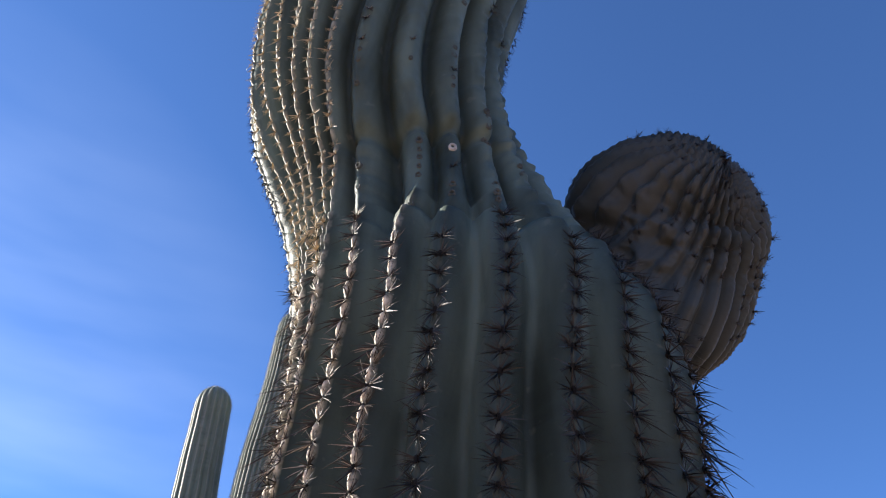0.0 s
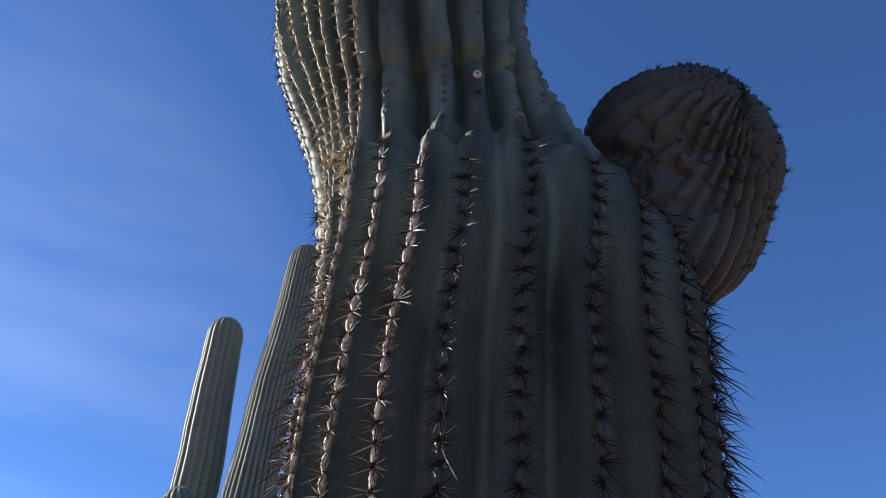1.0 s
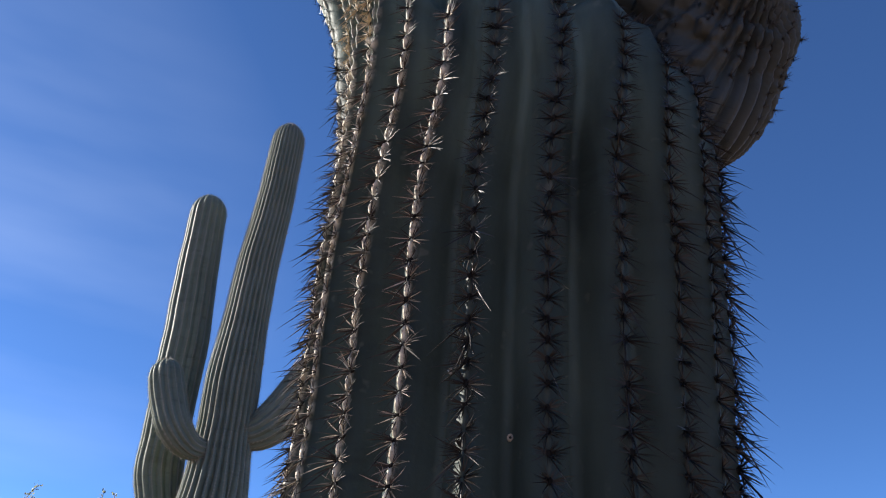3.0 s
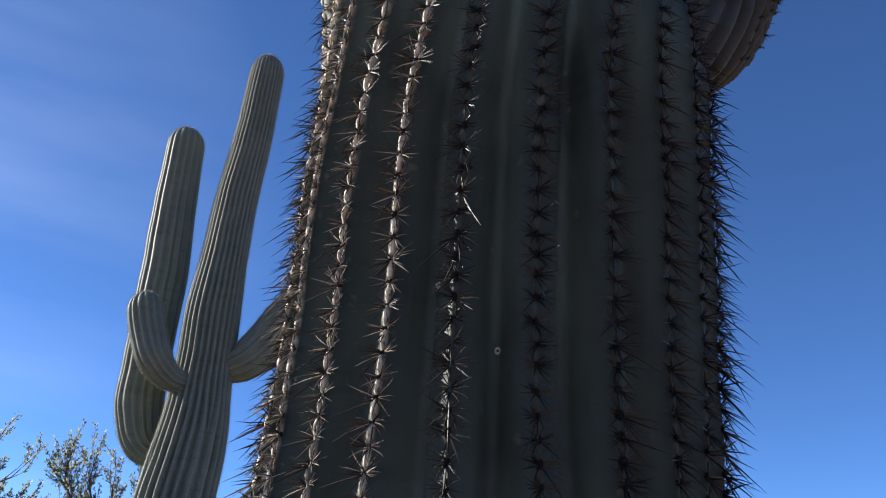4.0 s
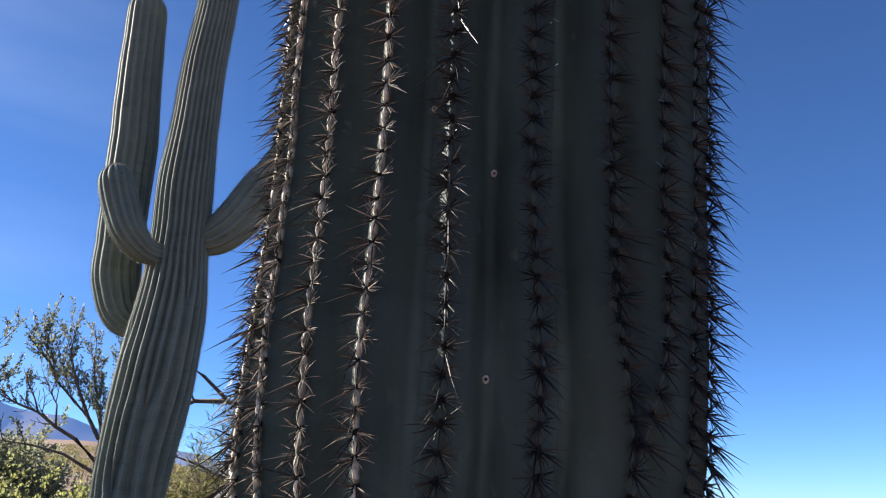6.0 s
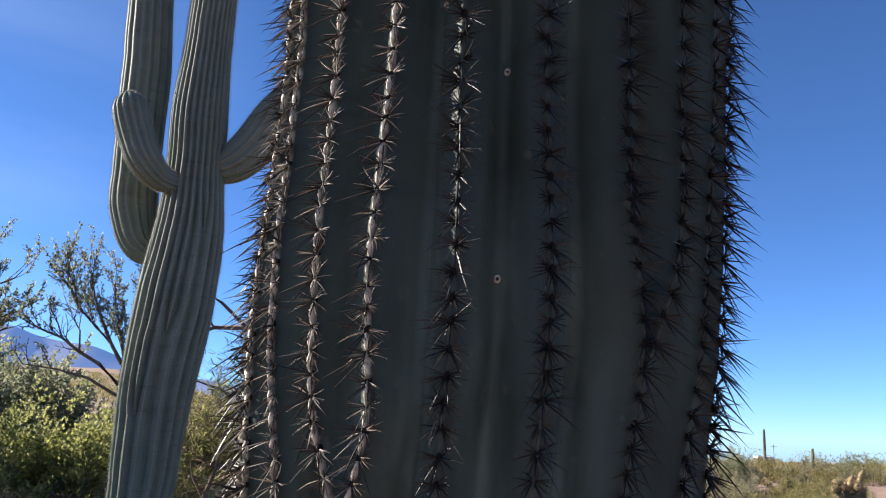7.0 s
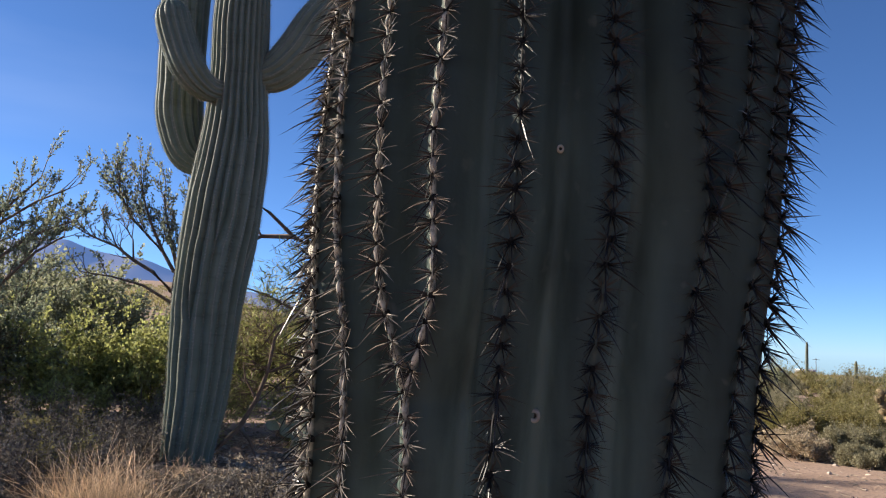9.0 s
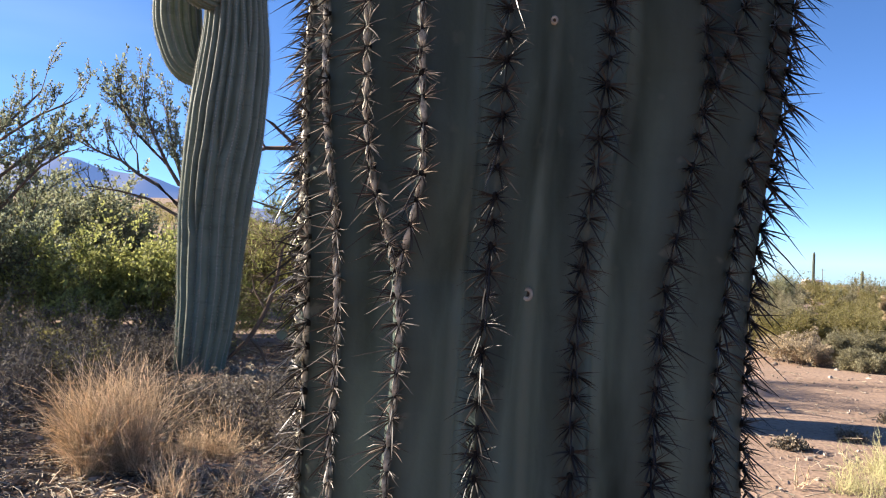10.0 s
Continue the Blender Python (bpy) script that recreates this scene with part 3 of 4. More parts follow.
# ---- ribbed limbs for arms and for the cactus behind ----
def limb(line, ribs, groove, per=8, step=0.03, dome=0.0, spin=0.0, ends=(), sharp=0.25):
    """A ribbed skin round a bent line of (x, y, z, radius); dome: metres of rounded tip; ends: (bearing, height)
    where a rib begins; sharp: how narrow the grooves are. Gives points, crest and frames."""
    k = np.array(line, float)
    d = np.r_[0, np.cumsum(np.linalg.norm(np.diff(k[:, :3], axis=0), axis=1))]
    knots = np.c_[d, k]
    ts = np.arange(0, d[-1], step)
    ts = np.r_[ts, d[-1] - step * np.array([0.5, 0.25, 0.1, 0.03, 0.004])] if dome else ts
    ts = np.unique(ts)
    side = None
    born = {int(round(radians(b) / (2 * math.pi) * ribs)) % ribs: z for b, z in ends}
    rows, crest, frames = [], [], []
    for t in ts:
        x, y, z, r = (float(v) for v in curve(knots, t))
        a = np.array([float(v) for v in curve(knots, min(t + 0.01, d[-1]))[:3]]) - np.array([float(v) for v in curve(knots, max(t - 0.01, 0))[:3]])
        way = Vector(a).normalized()
        side = (Vector((0, -1, 0)) if side is None else side)
        side = (side - way * side.dot(way)).normalized()
        other = way.cross(side)
        if dome and t > d[-1] - dome:
            r *= math.sqrt(max(1 - ((t - d[-1] + dome) / dome) ** 2, 1e-4))
        share = [1.0 if i not in born else max(0.02, math.sqrt(min(max((z - born[i]) / 0.3, 0), 1))) for i in range(ribs)]
        wide = [w + sum((1 - share[(i + d) % ribs]) / 2 for d in (-1, 1)) for i, w in enumerate(share)]
        turn = 2 * math.pi / ribs
        middle, at = [], -wide[0] / 2
        for w in wide:
            middle.append((at + w / 2) * turn)
            at += w
        ring, ridge = [], []
        for i in range(ribs * per):
            lobe = ((i + per // 2) // per) % ribs
            v = ((i + per // 2) % per - per // 2) / per
            s = abs(math.sin(math.pi * v))
            w = middle[lobe] + v * wide[lobe] * turn + spin
            drop = 1 - share[lobe] * (1 - (1 - sharp) * s ** 2 - sharp * s ** 10)
            rr = float(max(r - groove * min((r / k[:, 3].max()) ** 2 + 0.1, 1) * drop, 0.0005))
            p = Vector((x, y, z)) + rr * (math.cos(w) * side + math.sin(w) * other)
            ring.append(p[:])
            ridge.append(max(0.0, 1 - abs(v) * per))
        rows.append(ring)
        crest.append(ridge)
        frames.append((Vector((x, y, z)), way, side.copy(), other, r))
    return np.array(rows), np.array(crest), frames


def crest_spines(rows, frames, ribs, per, every, rng, clusters, scale, faces_front=True, thin=0.0):
    """Spine stars along the crests of a limb, joined."""
    acc = Acc()
    arrays = [(np.array([tuple(v) for v in c.v]), c) for c in clusters]
    for i in range(ribs):
        for j in range(1, len(rows) - 1, every):
            p = Vector(rows[j, i * per])
            c, way, _, _, _ = frames[j]
            out = p - c
            if out.length < 1e-3 or (faces_front and out.normalized().y > 0.35) or rng.random() < thin:
                continue
            up = (Vector(rows[j + 1, i * per]) - Vector(rows[j - 1, i * per])).normalized()
            out = (out - up * out.dot(up)).normalized()
            m = Matrix((up.cross(out), up, out)).transposed()
            arr, c = rng.choice(arrays)
            q = (arr * scale * rng.uniform(0.8, 1.2)) @ np.array(m).T + np.array(p)
            acc.add(q.tolist(), c.f)
            acc.m[-len(c.f):] = c.m
    return acc


def make_bulb_arm():
    line = [(0.22, 1.24, 2.43, 0.11), (0.32, 1.25, 2.52, 0.15), (0.395, 1.255, 2.615, 0.18), (0.41, 1.22, 2.708, 0.203), (0.415, 1.125, 2.738, 0.195), (0.425, 1.02, 2.735, 0.152)]
    body = limb(line, 20, 0.0, per=4, step=0.015, dome=0.17)[0].reshape(-1, 3)
    # the ribs run as meridians from the growing tip, which has bent over forwards, to the narrow foot
    heart, axis = np.array((0.44, 1.185, 2.655)), np.array((0.36, -0.74, 0.57))
    axis /= np.linalg.norm(axis)
    a = np.cross(axis, (0, 1, 0))
    a /= np.linalg.norm(a)
    b = np.cross(axis, a)
    ribs, per, n = 27, 12, 150
    way = body - heart
    far = np.linalg.norm(way, axis=1)
    way /= far[:, None]
    rows, crest = np.zeros((n, ribs * per, 3)), np.zeros((n, ribs * per))
    phi = 2 * math.pi * np.arange(ribs * per) / (ribs * per)
    u = (np.arange(ribs * per) % per) / per
    s = np.sin(math.pi * u)
    lobes = 0.45 * s ** 2 + 0.55 * s ** 9
    for i in range(n):
        th = math.pi * (0.012 + 0.976 * i / (n - 1))
        ph = phi + 0.22 * math.sin(th * 1.3)
        q = math.sin(th) * (np.cos(ph)[:, None] * a + np.sin(ph)[:, None] * b) + math.cos(th) * axis
        w = np.exp(260 * (q @ way.T - 1)) + 1e-12
        r = (w @ far) / w.sum(1)
        p = heart + q * r[:, None]
        messy = np.exp(-(np.linalg.norm(p - np.array((0.3, 1.06, 2.58)), axis=1) / 0.13) ** 2)
        tip = np.exp(-((th - 0.25) / 0.45) ** 2)
        beads = (0.0015 + 0.006 * tip) * np.sin(th * r * 2 * math.pi / 0.021 + 2.4 * (np.arange(ribs * per) // per)) * (1 - s)
        deep = 0.025 * min(1.0, math.sin(th) * 1.5) * (1 - 0.95 * messy)
        lump = 0.009 * wobble(p, 7.0) + 0.0035 * wobble(p, 22.0) + messy * (0.03 * wobble(p, 24.0) + 0.009 * wobble(p, 60.0))
        rows[i] = p + q * (beads - deep * lobes + lump)[:, None]
        crest[i] = np.clip(1 - np.minimum(u, 1 - u) * per, 0, 1) * 0.5
    off = np.array((0, 1.32, 0))
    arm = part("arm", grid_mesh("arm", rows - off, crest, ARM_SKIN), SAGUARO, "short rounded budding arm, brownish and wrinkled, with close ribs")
    frames = [(Vector(heart - off), Vector(axis), None, None, 0.2)] * n
    acc = crest_spines(rows - off, frames, ribs, per, 6, random.Random(8), SMALL, 0.75, False, 0.68)
    tagged(part("spine_cover", acc.mesh("arm_spines", [SPINE, WOOL, GREY_SPINE], False), arm, "short brown spines"), kind="stuff")
    # crown spines carry the same sunlit colour
    lit_pale = Acc()
    rng = random.Random(4)
    for x, y in ((0.345, 1.17), (0.385, 1.15), (0.43, 1.13), (0.4, 1.2)):
        top = rows[(np.abs(rows[..., 0] - x) < 0.02) & (np.abs(rows[..., 1] - y) < 0.03)]
        p = Vector(top[np.argmax(top[:, 2])] - off)
        for _ in range(11):
            needle(lit_pale, p, spread(rng, Vector((0, -0.2, 1)).normalized(), rng.uniform(0.1, 1.0)), rng.uniform(0.015, 0.032), 0.0009, Vector((0, 0, 0)), 0)
    tagged(part("lit_pale_spine_cover", lit_pale.mesh("tip_spines", [LIT_PALE_SPINE], False), arm, "white spines coloured sunlit on the crown"), kind="stuff")


make_bulb_arm()


def make_back_saguaro():
    base = Vector((-2.3, 7.6, 0))
    ob = tagged(thing("saguaro", base), "very tall pale green saguaro with several upright arms", "cactus")
    rng = random.Random(17)

    def add(name, line, ribs, groove, dome, label="", far=0.0, spin=0.0, ends=()):
        # far: metres behind the stem's plane; places are scaled about the viewing area to keep their bearing
        k = 1 + far / 7.5
        line = [((x + 0.115) * k - 0.115, 7.6 + far + dy, (z - 1.45) * k + 1.45, r * k) for x, z, r, dy in line]
        rows, crest, frames = limb(line, ribs, groove, per=10, step=0.03, dome=dome, spin=spin, ends=ends, sharp=0.5)
        rows = rows - np.array(base)
        rows = rows + 0.006 * np.stack([wobble(rows, 3.0), wobble(rows + 9, 3.0), 0 * crest], -1)
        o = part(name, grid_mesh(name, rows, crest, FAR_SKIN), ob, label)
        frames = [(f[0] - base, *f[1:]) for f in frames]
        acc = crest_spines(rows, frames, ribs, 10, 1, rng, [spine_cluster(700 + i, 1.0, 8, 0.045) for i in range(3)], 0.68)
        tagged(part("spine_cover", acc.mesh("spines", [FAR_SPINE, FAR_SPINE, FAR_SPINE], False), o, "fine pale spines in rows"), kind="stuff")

    add("stem", [(-2.31, -0.1, 0.22, 0), (-2.303, 0.115, 0.23, 0), (-2.245, 0.727, 0.278, 0), (-2.208, 1.53, 0.318, 0), (-2.144, 2.145, 0.35, 0), (-2.095, 2.64, 0.348, 0),
                 (-2.05, 3.16, 0.312, 0), (-2.052, 3.71, 0.268, 0), (-2.06, 4.3, 0.268, 0), (-2.048, 4.92, 0.23, 0), (-2.028, 5.58, 0.22, 0),
                 (-1.972, 6.29, 0.202, 0), (-1.94, 7.1, 0.19, 0), (-1.932, 7.49, 0.175, 0)], 27, 0.056, 0.24,
        ends=((41, 3.1), (15, 2.1), (-17, 1.4), (-60, 2.6), (75, 1.9), (150, 2.2)))
    add("arm", [(-2.3, 2.85, 0.1, 0), (-2.44, 2.93, 0.16, 0), (-2.575, 3.25, 0.215, 0), (-2.6, 3.7, 0.215, 0), (-2.615, 4.72, 0.226, 0),
                (-2.65, 5.4, 0.212, 0), (-2.665, 5.85, 0.202, 0), (-2.683, 6.42, 0.19, 0)], 17, 0.026, 0.24, far=0.27)
    add("arm", [(-2.27, 3.66, 0.1, 0.3), (-2.42, 3.66, 0.135, 0.1), (-2.53, 3.78, 0.165, 0), (-2.63, 3.99, 0.172, 0), (-2.705, 4.22, 0.17, 0), (-2.755, 4.47, 0.155, 0)],
        15, 0.022, 0.17, far=-0.42)
    add("arm", [(-1.95, 3.72, 0.13, 0), (-1.72, 3.79, 0.185, 0), (-1.53, 3.97, 0.21, 0), (-1.33, 4.28, 0.22, 0), (-1.12, 4.58, 0.2, 0), (-1.02, 4.9, 0.19, 0), (-1.0, 5.2, 0.17, 0)],
        15, 0.024, 0.2, far=0.05)
    return ob


make_back_saguaro()


# ---- plants of the desert floor ----
def grow(rng, wood, leaves, p, way, length, r, level, opts):
    """A branch that bends, forks and at its thin ends carries leaves."""
    n = opts.get("segments", 4)
    pts, radii = [p.copy()], [r]
    for i in range(n):
        way = spread(rng, way, rng.uniform(0, opts["bend"]))
        way = (way + Vector((0, 0, opts.get("lift", 0.0)))).normalized()
        p = p + way * length / n
        pts.append(p.copy())
        radii.append(max(r * (1 - 0.6 * (i + 1) / n), opts.get("thin", 0.0012)))
        if level > 0:
            for _ in range(opts["forks"]):
                if rng.random() < opts.get("chance", 0.8):
                    grow(rng, wood, leaves, p, spread(rng, way, rng.uniform(*opts["fork_angle"])), length * rng.uniform(0.45, 0.75), radii[-1] * 0.7, level - 1, opts)
        if level <= opts.get("leafy", 0):
            leaves.append((*p, *way, length / n, opts["leaves"]))
    wood.tube(pts, radii, 3 if r < 0.012 else 5)


def leaf(rng, acc, p, way, size, slim):
    side = way.orthogonal()
    side.rotate(Matrix.Rotation(rng.uniform(0, 6.28), 3, way))
    side.normalize()
    fold = way.cross(side) * size * 0.1
    acc.add([p, p + way * size * 0.5 + side * size * slim * 0.5 + fold, p + way * size, p + way * size * 0.5 - side * size * slim * 0.5 + fold], [(0, 1, 2), (0, 2, 3)])


def foliage_mesh(stretches, opts, seed, material):
    """Small folded leaves set round the leafy stretches (end, direction, length, number) of a plant's twigs."""
    rng = np.random.default_rng(seed)
    k = np.array(stretches, float)
    k = np.repeat(k, k[:, 7].astype(int), axis=0)
    n = len(k)
    unit = lambda v: v / np.maximum(np.linalg.norm(v, axis=1, keepdims=True), 1e-9)
    way = k[:, 3:6]
    root = k[:, :3] - way * (k[:, 6] * rng.random(n))[:, None] + rng.normal(0, opts.get("fuzz", 0.01), (n, 3))
    turn, any_way = rng.uniform(0.3, 1.2, (n, 1)), rng.normal(0, 1, (n, 3))
    way = way * np.cos(turn) + unit(any_way - way * np.sum(any_way * way, 1, keepdims=True)) * np.sin(turn)
    side = unit(np.cross(way, rng.normal(0, 1, (n, 3))))
    size = opts["leaf"] * rng.uniform(0.6, 1.3, (n, 1))
    mid = root + way * size * 0.5 + np.cross(way, side) * size * 0.1
    half = side * size * opts.get("slim", 0.45) * 0.5
    verts = np.stack([root, mid + half, root + way * size, mid - half], 1).reshape(-1, 3)
    faces = (np.array([[0, 1, 2], [0, 2, 3]])[None] + 4 * np.arange(n)[:, None, None]).reshape(-1, 3)
    me = bpy.data.meshes.new("foliage")
    me.vertices.add(4 * n)
    me.vertices.foreach_set("co", verts.ravel().astype(np.float32))
    me.loops.add(6 * n)
    me.loops.foreach_set("vertex_index", faces.ravel().astype(np.int32))
    me.polygons.add(2 * n)
    me.polygons.foreach_set("loop_start", np.arange(0, 6 * n, 3).astype(np.int32))
    me.materials.append(material)
    me.update(calc_edges=True)
    return me


def plant(name, label, category, place, stems, seed, opts, wood_mat, leaf_mat, lean=(0, 0), group=""):
    rng = random.Random(seed)
    x, y = place[:2]
    z = place[2] if len(place) > 2 else ground_at(x, y) - 0.03
    ob = tagged(thing(name, (x, y, z)), label, category, group)
    wood, leaves = Acc(), []
    for i in range(stems):
        a = 2 * math.pi * (i + rng.random()) / stems
        tilt = rng.uniform(*opts["tilt"])
        way = Vector((math.cos(a) * math.sin(tilt) + lean[0], math.sin(a) * math.sin(tilt) + lean[1], math.cos(tilt))).normalized()
        root = Vector((math.cos(a), math.sin(a), 0)) * opts.get("root", 0.05) * rng.random()
        grow(rng, wood, leaves, root, way, opts["length"] * rng.uniform(0.7, 1.15), opts["radius"], opts["levels"], opts)
    part("wood", wood.mesh("wood", [wood_mat]), ob)
    if leaves and opts["leaves"]:
        part("foliage", foliage_mesh(leaves, opts, seed, leaf_mat), ob)
    return ob


CREO = dict(bend=0.35, forks=1, fork_angle=(0.3, 0.8), levels=3, leaves=5, leafy=1, leaf=0.035, slim=0.5, tilt=(0.2, 0.8), length=1.3, radius=0.016, lift=0.1, chance=0.75, segments=4, fuzz=0.02)
BUSHY = dict(bend=0.45, forks=1, fork_angle=(0.3, 0.9), levels=3, leaves=5, leafy=1, leaf=0.044, slim=0.65, tilt=(0.1, 1.2), length=0.62, radius=0.012, lift=0.08, chance=0.85, segments=4, fuzz=0.03, root=0.3)
TWIGGY = dict(bend=0.5, forks=1, fork_angle=(0.4, 1.1), levels=3, leaves=3, leafy=0, leaf=0.028, slim=0.5, fuzz=0.02, tilt=(0.3, 1.35), length=0.45, radius=0.008, lift=0.02, chance=0.8, segments=4, root=0.25)

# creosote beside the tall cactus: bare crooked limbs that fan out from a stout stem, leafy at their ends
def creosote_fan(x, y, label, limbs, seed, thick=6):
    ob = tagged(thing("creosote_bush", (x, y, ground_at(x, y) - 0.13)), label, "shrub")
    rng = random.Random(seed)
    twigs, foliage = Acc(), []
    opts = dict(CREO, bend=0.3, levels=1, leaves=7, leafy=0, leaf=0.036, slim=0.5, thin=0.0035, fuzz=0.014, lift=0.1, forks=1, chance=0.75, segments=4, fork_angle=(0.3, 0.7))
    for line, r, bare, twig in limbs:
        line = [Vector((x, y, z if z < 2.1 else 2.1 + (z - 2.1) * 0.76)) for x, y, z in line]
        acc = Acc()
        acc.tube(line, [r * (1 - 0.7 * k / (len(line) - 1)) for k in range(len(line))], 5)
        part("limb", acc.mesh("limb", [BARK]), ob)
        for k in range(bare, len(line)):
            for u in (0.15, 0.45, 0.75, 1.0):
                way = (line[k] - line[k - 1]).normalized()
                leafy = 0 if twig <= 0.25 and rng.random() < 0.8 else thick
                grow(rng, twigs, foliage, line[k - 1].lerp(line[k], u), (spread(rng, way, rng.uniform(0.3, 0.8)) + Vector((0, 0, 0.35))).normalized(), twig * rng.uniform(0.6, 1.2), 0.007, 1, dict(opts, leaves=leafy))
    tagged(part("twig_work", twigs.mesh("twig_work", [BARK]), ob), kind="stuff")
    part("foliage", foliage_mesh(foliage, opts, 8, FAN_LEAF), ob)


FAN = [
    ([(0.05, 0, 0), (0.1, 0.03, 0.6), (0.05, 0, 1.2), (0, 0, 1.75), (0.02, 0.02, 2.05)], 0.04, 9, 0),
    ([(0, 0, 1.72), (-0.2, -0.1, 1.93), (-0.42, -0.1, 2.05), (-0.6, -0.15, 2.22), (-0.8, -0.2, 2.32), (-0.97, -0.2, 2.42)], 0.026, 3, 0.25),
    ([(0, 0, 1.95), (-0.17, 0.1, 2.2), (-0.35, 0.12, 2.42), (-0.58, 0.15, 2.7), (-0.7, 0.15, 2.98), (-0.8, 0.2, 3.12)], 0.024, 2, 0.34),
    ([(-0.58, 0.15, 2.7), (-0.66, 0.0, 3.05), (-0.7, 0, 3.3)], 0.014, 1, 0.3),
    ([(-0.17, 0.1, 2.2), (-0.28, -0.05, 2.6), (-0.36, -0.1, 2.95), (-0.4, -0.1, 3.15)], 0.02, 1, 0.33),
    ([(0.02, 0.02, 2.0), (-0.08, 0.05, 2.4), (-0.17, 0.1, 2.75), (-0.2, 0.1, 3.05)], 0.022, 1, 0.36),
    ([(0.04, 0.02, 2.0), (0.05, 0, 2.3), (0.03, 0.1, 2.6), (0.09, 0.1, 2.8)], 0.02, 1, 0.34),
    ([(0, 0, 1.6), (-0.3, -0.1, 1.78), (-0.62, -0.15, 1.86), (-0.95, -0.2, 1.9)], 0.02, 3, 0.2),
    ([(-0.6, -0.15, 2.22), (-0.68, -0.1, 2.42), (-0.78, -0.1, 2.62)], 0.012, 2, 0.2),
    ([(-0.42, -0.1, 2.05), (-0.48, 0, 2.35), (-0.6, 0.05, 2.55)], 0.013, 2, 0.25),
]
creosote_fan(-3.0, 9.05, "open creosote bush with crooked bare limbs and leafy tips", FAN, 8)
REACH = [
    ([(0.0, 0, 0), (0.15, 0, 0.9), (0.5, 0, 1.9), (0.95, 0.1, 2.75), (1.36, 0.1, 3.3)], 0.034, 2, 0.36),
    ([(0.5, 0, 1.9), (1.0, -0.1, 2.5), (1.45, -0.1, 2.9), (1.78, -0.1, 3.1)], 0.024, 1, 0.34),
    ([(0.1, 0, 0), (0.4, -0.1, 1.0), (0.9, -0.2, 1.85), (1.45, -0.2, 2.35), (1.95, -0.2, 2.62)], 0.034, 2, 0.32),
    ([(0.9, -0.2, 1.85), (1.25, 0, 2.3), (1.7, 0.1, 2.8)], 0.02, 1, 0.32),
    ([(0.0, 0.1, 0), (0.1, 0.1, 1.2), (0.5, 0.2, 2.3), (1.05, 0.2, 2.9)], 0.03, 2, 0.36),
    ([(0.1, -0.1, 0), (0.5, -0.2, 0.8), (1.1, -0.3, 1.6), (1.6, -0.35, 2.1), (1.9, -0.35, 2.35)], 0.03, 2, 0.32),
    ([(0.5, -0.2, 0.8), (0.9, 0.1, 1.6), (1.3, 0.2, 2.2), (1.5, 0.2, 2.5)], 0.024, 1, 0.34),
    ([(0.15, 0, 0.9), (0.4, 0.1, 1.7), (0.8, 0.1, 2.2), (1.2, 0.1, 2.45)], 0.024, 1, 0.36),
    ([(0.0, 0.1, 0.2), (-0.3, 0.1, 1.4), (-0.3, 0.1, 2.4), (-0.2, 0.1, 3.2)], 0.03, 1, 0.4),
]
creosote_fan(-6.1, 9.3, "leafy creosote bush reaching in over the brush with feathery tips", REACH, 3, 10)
plant("creosote_bush", "leafy grey-green creosote bush low over the brush", "shrub", (-5.7, 9.7), 19, 4,
      dict(CREO, length=1.25, levels=2, leaves=22, leafy=0, segments=5, chance=0.95, leaf=0.04, thin=0.004, fuzz=0.02, tilt=(0.3, 0.95), radius=0.026, lift=0.05), BARK, FAN_LEAF, (0.15, 0))
# unseen tree added out of view to shade the brush and nearby sand
plant("palo_verde", "unseen leafy palo verde added to shade brush and bare sand", "tree", (-9.1, 8.2), 7, 201,
      dict(bend=0.3, forks=2, fork_angle=(0.3, 0.8), levels=3, leaves=2, leafy=1, leaf=0.08, slim=0.4, tilt=(0.1, 0.45), length=2.3, radius=0.08, lift=0.06, chance=0.7, segments=4, fuzz=0.08), BARK, FAN_LEAF)
# bushes on the left, front to back
for i, (x, y, s) in enumerate(((-3.6, 10.3, 0.74), (-4.5, 9.8, 0.78), (-5.9, 11.4, 0.8))):
    plant("bush", "rounded yellow-green desert bush lit from behind", "shrub", (x, y), 21, 5 + i, dict(BUSHY, length=s, leaf=0.05, leaves=4), GREY_TWIG, YELLOW_LEAF, group="yellow-green bushes")
for i, (x, y, s) in enumerate(((-6.4, 14.6, 1.2), (-8.0, 15.5, 1.3), (-8.4, 16.0, 1.6))):
    plant("bush", "grey-green desert bush behind the yellow ones", "shrub", (x, y), 28, 12 + i, dict(BUSHY, length=s, leaf=0.072), GREY_TWIG, CREOSOTE, group="grey-green bushes")
for i, (x, y, s) in enumerate(((-4.75, 17.6, 0.9), (-3.75, 17.2, 0.85), (-2.7, 17.6, 0.9), (-1.4, 17.2, 0.8))):
    plant("bush", "olive desert bush beyond the bare path", "shrub", (x, y), 15, 90 + i, dict(BUSHY, length=s, leaf=0.06, leaves=4), GREY_TWIG, OLIVE_LEAF, group="bushes beyond the path")
